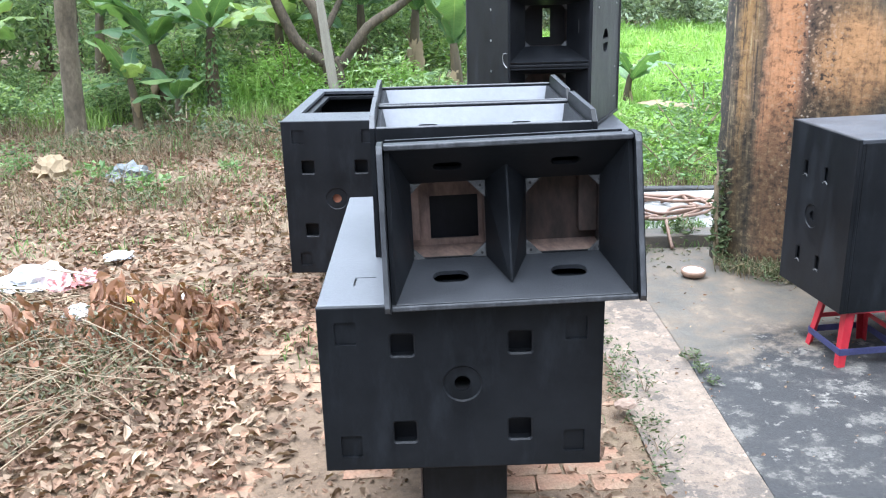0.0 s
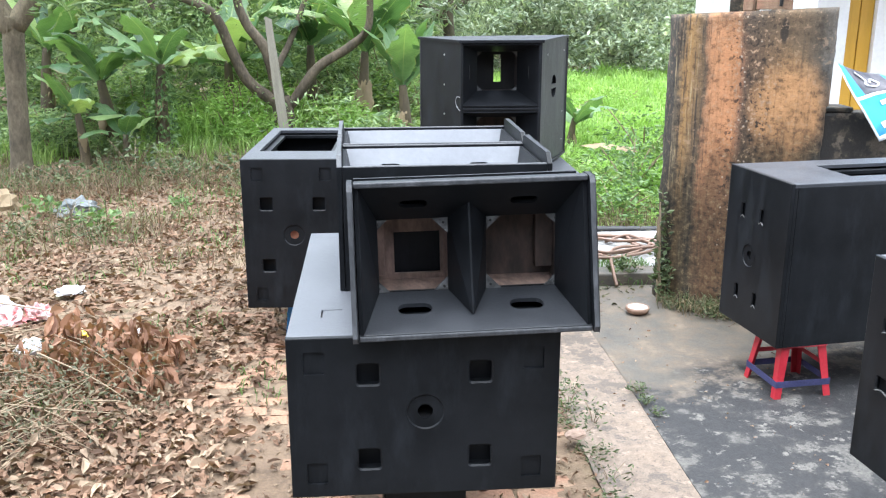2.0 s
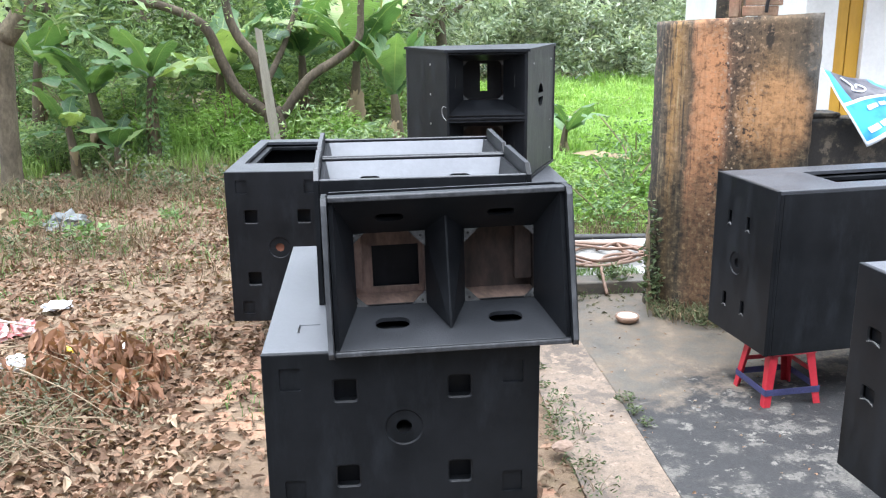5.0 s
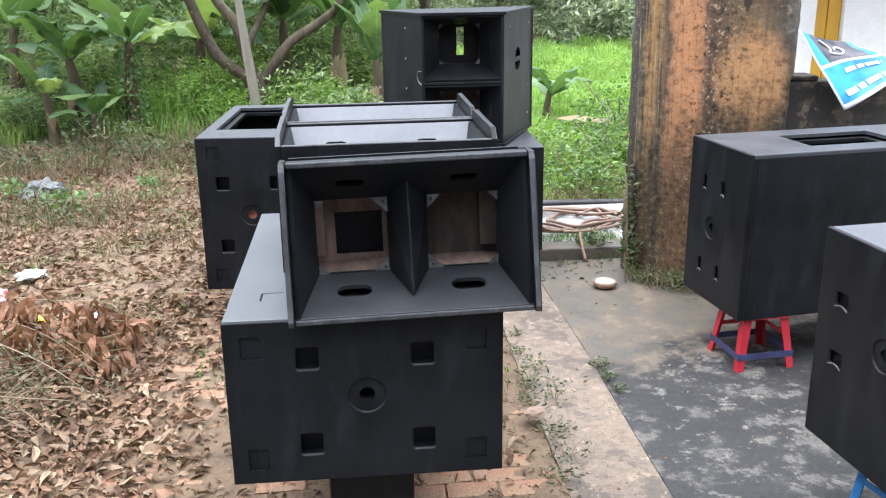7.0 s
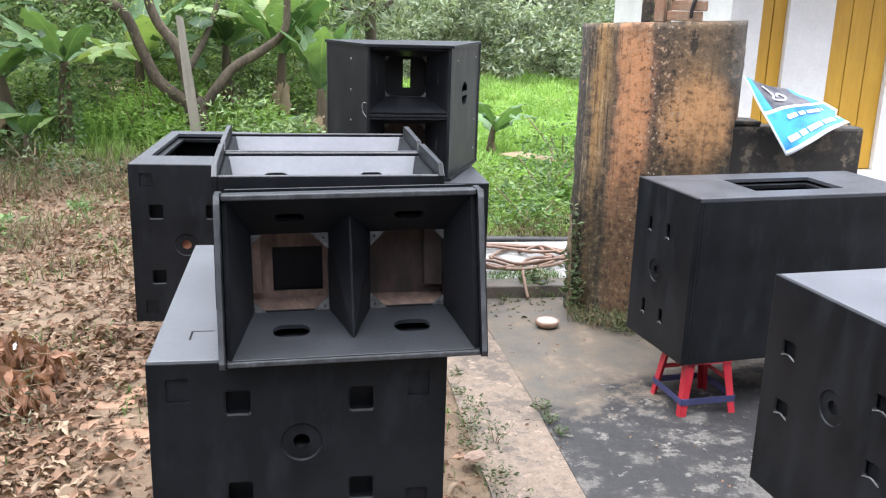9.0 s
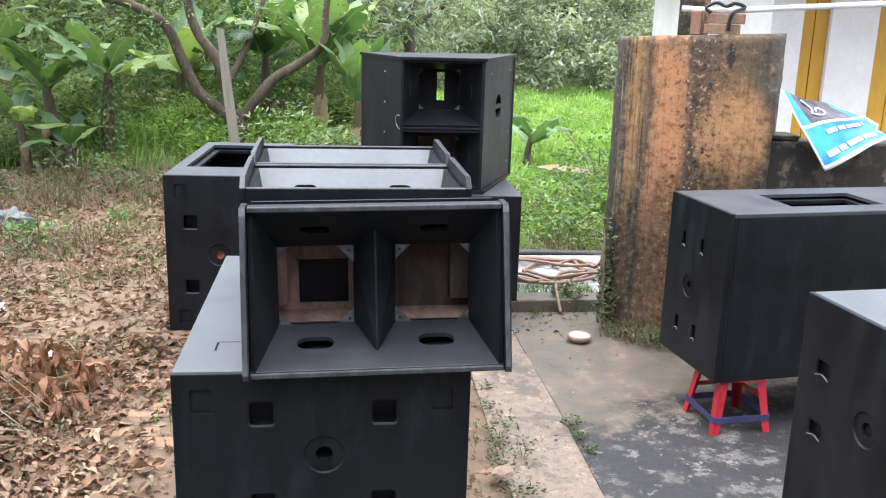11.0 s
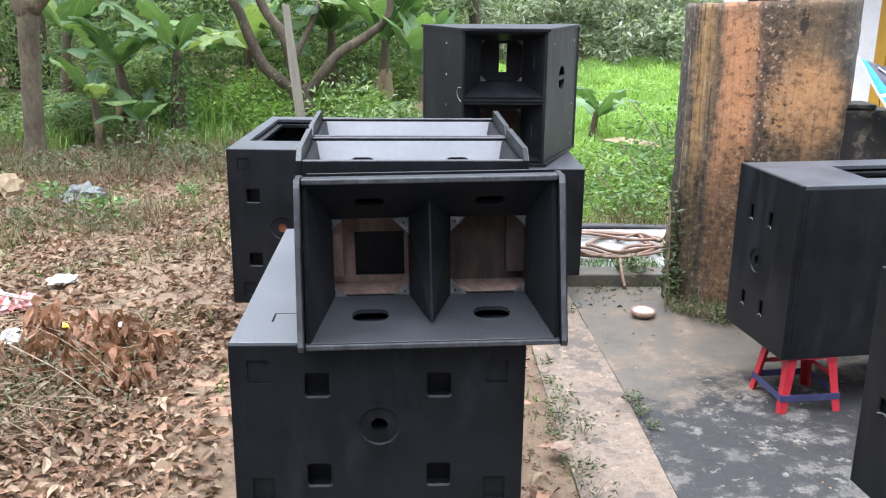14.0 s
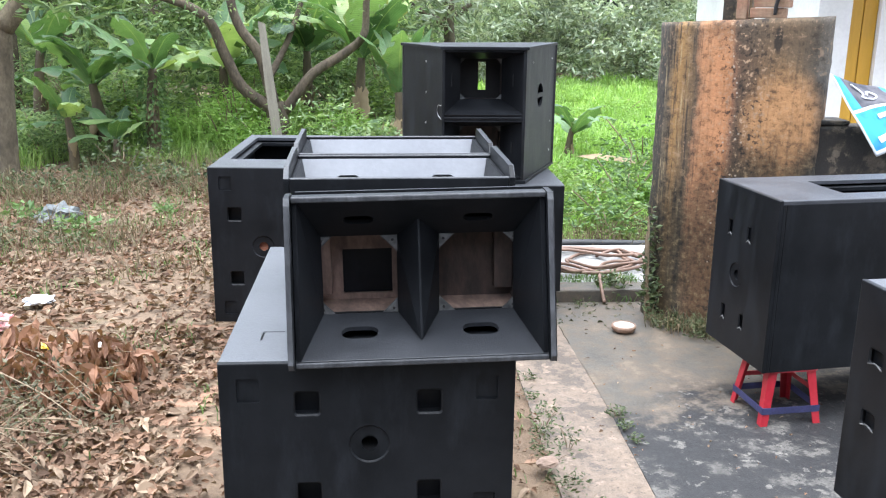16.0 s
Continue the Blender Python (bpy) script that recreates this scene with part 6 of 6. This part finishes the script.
litter("path_crumbs", 5200, (-1.0, 1.25, 0.2, 3.6), (0.012, 0.04), M_LITTER, "small leaf scraps and chips on the path", lambda x, y: 0.25 + 0.75 * max(0, 0.5 + noise.noise((x * 2, y * 2, 6))), 0.008, 6)
litter("yard_crumbs", 260, (1.25, 3.2, 0.3, 3.4), (0.008, 0.03), M_LITTER, "small dry scraps on the concrete", None, 0.004, 7).location.z = 0.048


litter("kerb_litter", 110, (1.62, 2.25, 2.92, 3.4), (0.015, 0.05), M_OLIVE, "dark leaf scraps swept against the kerb", lambda x, y: max(0.0, min(1.0, (y - 2.85) * 2.2)), 0.006, 8).location.z = 0.05


def brushwood(m, seed, twigs, spread):
    """Heap of cut dry branches with withered leaves still on them."""
    ob = group("brushwood_heap", m, "heap of cut branches with withered reddish leaves", "brushwood")
    rng = np.random.default_rng(seed)
    for k in range(twigs):
        a = rng.uniform(-0.5, 0.9)
        c = Vector((rng.uniform(-0.75, 0.5) * spread, rng.uniform(-0.8, 0.75) * spread, rng.uniform(0.05, 0.26)))
        l = rng.uniform(0.35, 1.1)
        d = Vector((math.cos(a), -math.sin(a), rng.uniform(-0.1, 0.25))) * l / 2
        r = rng.uniform(0.0015, 0.005)
        mid = c + Vector(rng.normal(size=3) * 0.03)
        part("branch", tube(smooth_path([c - d, mid, c + d], 4), np.linspace(r, r * 0.4, 9).tolist(), 6), M_TWIG, ob, "", True)
    cs, ds = [], []
    for cx, cy, cz, r, m in ((0.42, 0.38, 0.2, 0.17, 90), (0.25, 0.12, 0.2, 0.17, 70), (0.55, 0.1, 0.14, 0.15, 70), (-0.2, 0.0, 0.2, 0.3, 80), (0.1, 0.5, 0.22, 0.18, 60), (0.62, 0.42, 0.15, 0.12, 40)):
        p = bushel(m, (cx, cy, cz), r, rng, 0.75)
        cs.append(p)
        d = rng.normal(size=(m, 3)) * 0.5
        d[:, 2] -= 0.9
        ds.append(d)
    cs, ds = np.concatenate(cs), np.concatenate(ds)
    cs[:, 2] = np.maximum(cs[:, 2], 0.09)
    l = rng.uniform(0.08, 0.16, len(cs))
    leaves("withered_leaves", cs, ds, l, l * 0.34, M_DEAD, ob, rng=rng, curl=0.2, oval=True)
    m = 1500
    p = bushel(m, (0.15, -0.1, 0.12), 0.62, rng, 0.28)
    p[:, 2] = np.abs(p[:, 2])
    l = rng.uniform(0.02, 0.045, m)
    leaves("small_leaves", p, rng.normal(size=(m, 3)), l, l * 0.45, M_OLIVE, ob, "tiny olive leaves", rng=rng)


brushwood(pose(-1.5, 1.72, 0), 31, 60, 1.0)
brushwood(pose(-1.95, 0.95, 0.02, 0, 0, 75), 32, 70, 0.9)
brushwood(pose(-2.3, 1.9, 0, 0, 0, 160), 33, 50, 0.9)


def rag(name, x, y, r, h, material, label, seed, rough=1.0):
    """Crumpled film or cloth on the ground."""
    bm = bmesh.new()
    bmesh.ops.create_icosphere(bm, subdivisions=3, radius=1)
    o = Vector((seed * 3.1, seed, 0))
    for v in bm.verts:
        k = 1 + rough * (0.55 * noise.noise(v.co * 2.3 + o) + 0.3 * noise.noise(v.co * 6 + o))
        v.co = Vector((v.co.x * r * k, v.co.y * r * k * 0.75, max(v.co.z * h * k, -0.2 * h)))
    ob = part(name, bm, material)
    ob.matrix_world = pose(x, y, 0.05, 0, 0, seed * 47)
    return tagged(ob, label, "litter", "rubbish in the leaves")


rag("plastic_bag", -2.2, 2.98, 0.19, 0.10, M_FILM, "crumpled white plastic bag in the leaves", 1)
rag("plastic_bag", -1.98, 2.86, 0.10, 0.07, M_REDFILM, "crumpled plastic wrap with red print", 2)
rag("plastic_bag", -1.85, 2.95, 0.085, 0.07, M_REDFILM, "crumpled plastic wrap with red print", 3)
rag("plastic_bag", -1.80, 3.42, 0.09, 0.035, M_FILM, "flat torn white plastic film", 4)
rag("plastic_bag", -1.68, 2.33, 0.085, 0.07, M_FILM, "crumpled white plastic film by the branches", 5)
rag("wrapper", -1.46, 2.56, 0.045, 0.03, M_YELFILM, "small yellow sweet wrapper", 6)
rag("wrapper", -1.13, 2.58, 0.05, 0.02, M_FILM, "small white paper scrap", 7)
rag("wrapper", -1.53, 2.6, 0.04, 0.025, M_FILM, "small white paper scrap", 8)
rag("grey_rag", -2.5, 5.9, 0.22, 0.10, M_GREYRAG, "grey cloth rag lying in dry grass", 9)
rag("dry_palm_sheath", -3.3, 6.1, 0.22, 0.16, M_DRYBAN, "pale dry leaf sheath on the ground", 10)
rag("concrete_lump", 1.19, 1.08, 0.055, 0.022, M_LUMP, "pale pinkish lump of broken render", 12, 0.3)


def woods():
    """Far wood: uneven clumps of leaves, trunks between them."""
    rng = np.random.default_rng(41)
    for name, m, x0, x1, y0, y1, z0, z1, rr, size, mat, subs, dens in (
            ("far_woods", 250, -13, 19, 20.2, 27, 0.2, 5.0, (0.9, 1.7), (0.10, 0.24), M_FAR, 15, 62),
            ("near_woods", 140, -10, 1.0, 12.0, 17, 0.3, 4.2, (0.6, 1.2), (0.09, 0.2), M_LEAF, 11, 50),
            ("wood_canopy", 30, -11, -2.4, 8.6, 16, 3.9, 6.5, (0.8, 1.4), (0.16, 0.28), M_LEAF, 10, 40)):
        cs, ds = [], []
        for k in range(m):
            c = np.array((rng.uniform(x0, x1), rng.uniform(y0, y1), z0 + (z1 - z0) * rng.random() ** 1.2))
            r = rng.uniform(*rr)
            # clumps on the outside of each crown, leaving dark hollows
            v = rng.normal(size=(subs, 3))
            v /= np.linalg.norm(v, axis=1)[:, None]
            for q in c + v * r * np.array((1, 1, 0.75)) * rng.uniform(0.6, 1.0, (subs, 1)):
                p = bushel(dens, q, r * 0.33, rng, 0.7)
                p[:, 2] = np.maximum(p[:, 2], 0.02)
                cs.append(p)
                ds.append(droop(dens, rng, 0.5))
        cs, ds = np.concatenate(cs), np.concatenate(ds)
        l = rng.uniform(*size, len(cs))
        stuff(leaves(name, cs, ds, l, l * 0.34, mat, None, "", rng=rng), "dense green woodland foliage", "woods")
    # Flat dark sheet: shade between the far clumps is put into its colour.
    back = raw("backdrop", [(-45, 24, -1), (-16, 34, -1), (30, 34, -1), (60, 20, -1), (-45, 24, 5.5), (-16, 34, 5.5), (30, 34, 5.5), (60, 20, 5.5)], [(0, 1, 5, 4), (1, 2, 6, 5), (2, 3, 7, 6)], M_WOODS)
    tagged(back, "dark sheet standing in for the shaded depth of the wood", "woods", kind="structure")
    for k in range(15):
        x, y = rng.uniform(-8, 1.2), rng.uniform(11, 20)
        h = rng.uniform(3, 5)
        t = part("tree_trunk", tube(smooth_path([(0, 0, -0.1), (rng.normal() * 0.15, 0, h * 0.5), (rng.normal() * 0.4, 0, h)], 4), np.linspace(0.14, 0.06, 9).tolist(), 8), M_BARK, None, "", True)
        t.matrix_world = pose(x, y, 0)
        tagged(t, "slender grey tree trunk in the wood", "tree trunk", "trunks in the wood")


woods()


# ---------------------------------------------------------------- brick path
def brick_path():
    ob = group("brick_path", pose(0, 0, 0), "worn brick paving half covered with earth and leaves", "path", kind="structure")
    rng = np.random.default_rng(51)
    shared = [bpy.data.meshes.new("brick") for _ in range(4)]
    for k, me in enumerate(shared):
        bm = block(-0.105, 0.105, -0.05, 0.05, -0.05, 0, 0.007)
        for v in bm.verts:
            v.co += Vector(rng.normal(size=3)) * 0.002
        bm.to_mesh(me)
        bm.free()
        me.materials.append(M_BRICK)
    count = 0
    for j in range(26):
        for i in range(10):
            x = -0.93 + i * 0.222 + (0.11 if j % 2 else 0) + rng.normal() * 0.004
            y = 0.55 + j * 0.111 + rng.normal() * 0.003
            if x > 1.16 or rng.random() < 0.12:
                continue
            b = new("brick", shared[int(rng.integers(0, 4))])
            b.parent = ob
            b.matrix_local = pose(x, y, -0.004 + rng.normal() * 0.004, rng.normal() * 1.2, rng.normal() * 1.2, rng.normal() * 1.5)
            count += 1


brick_path()
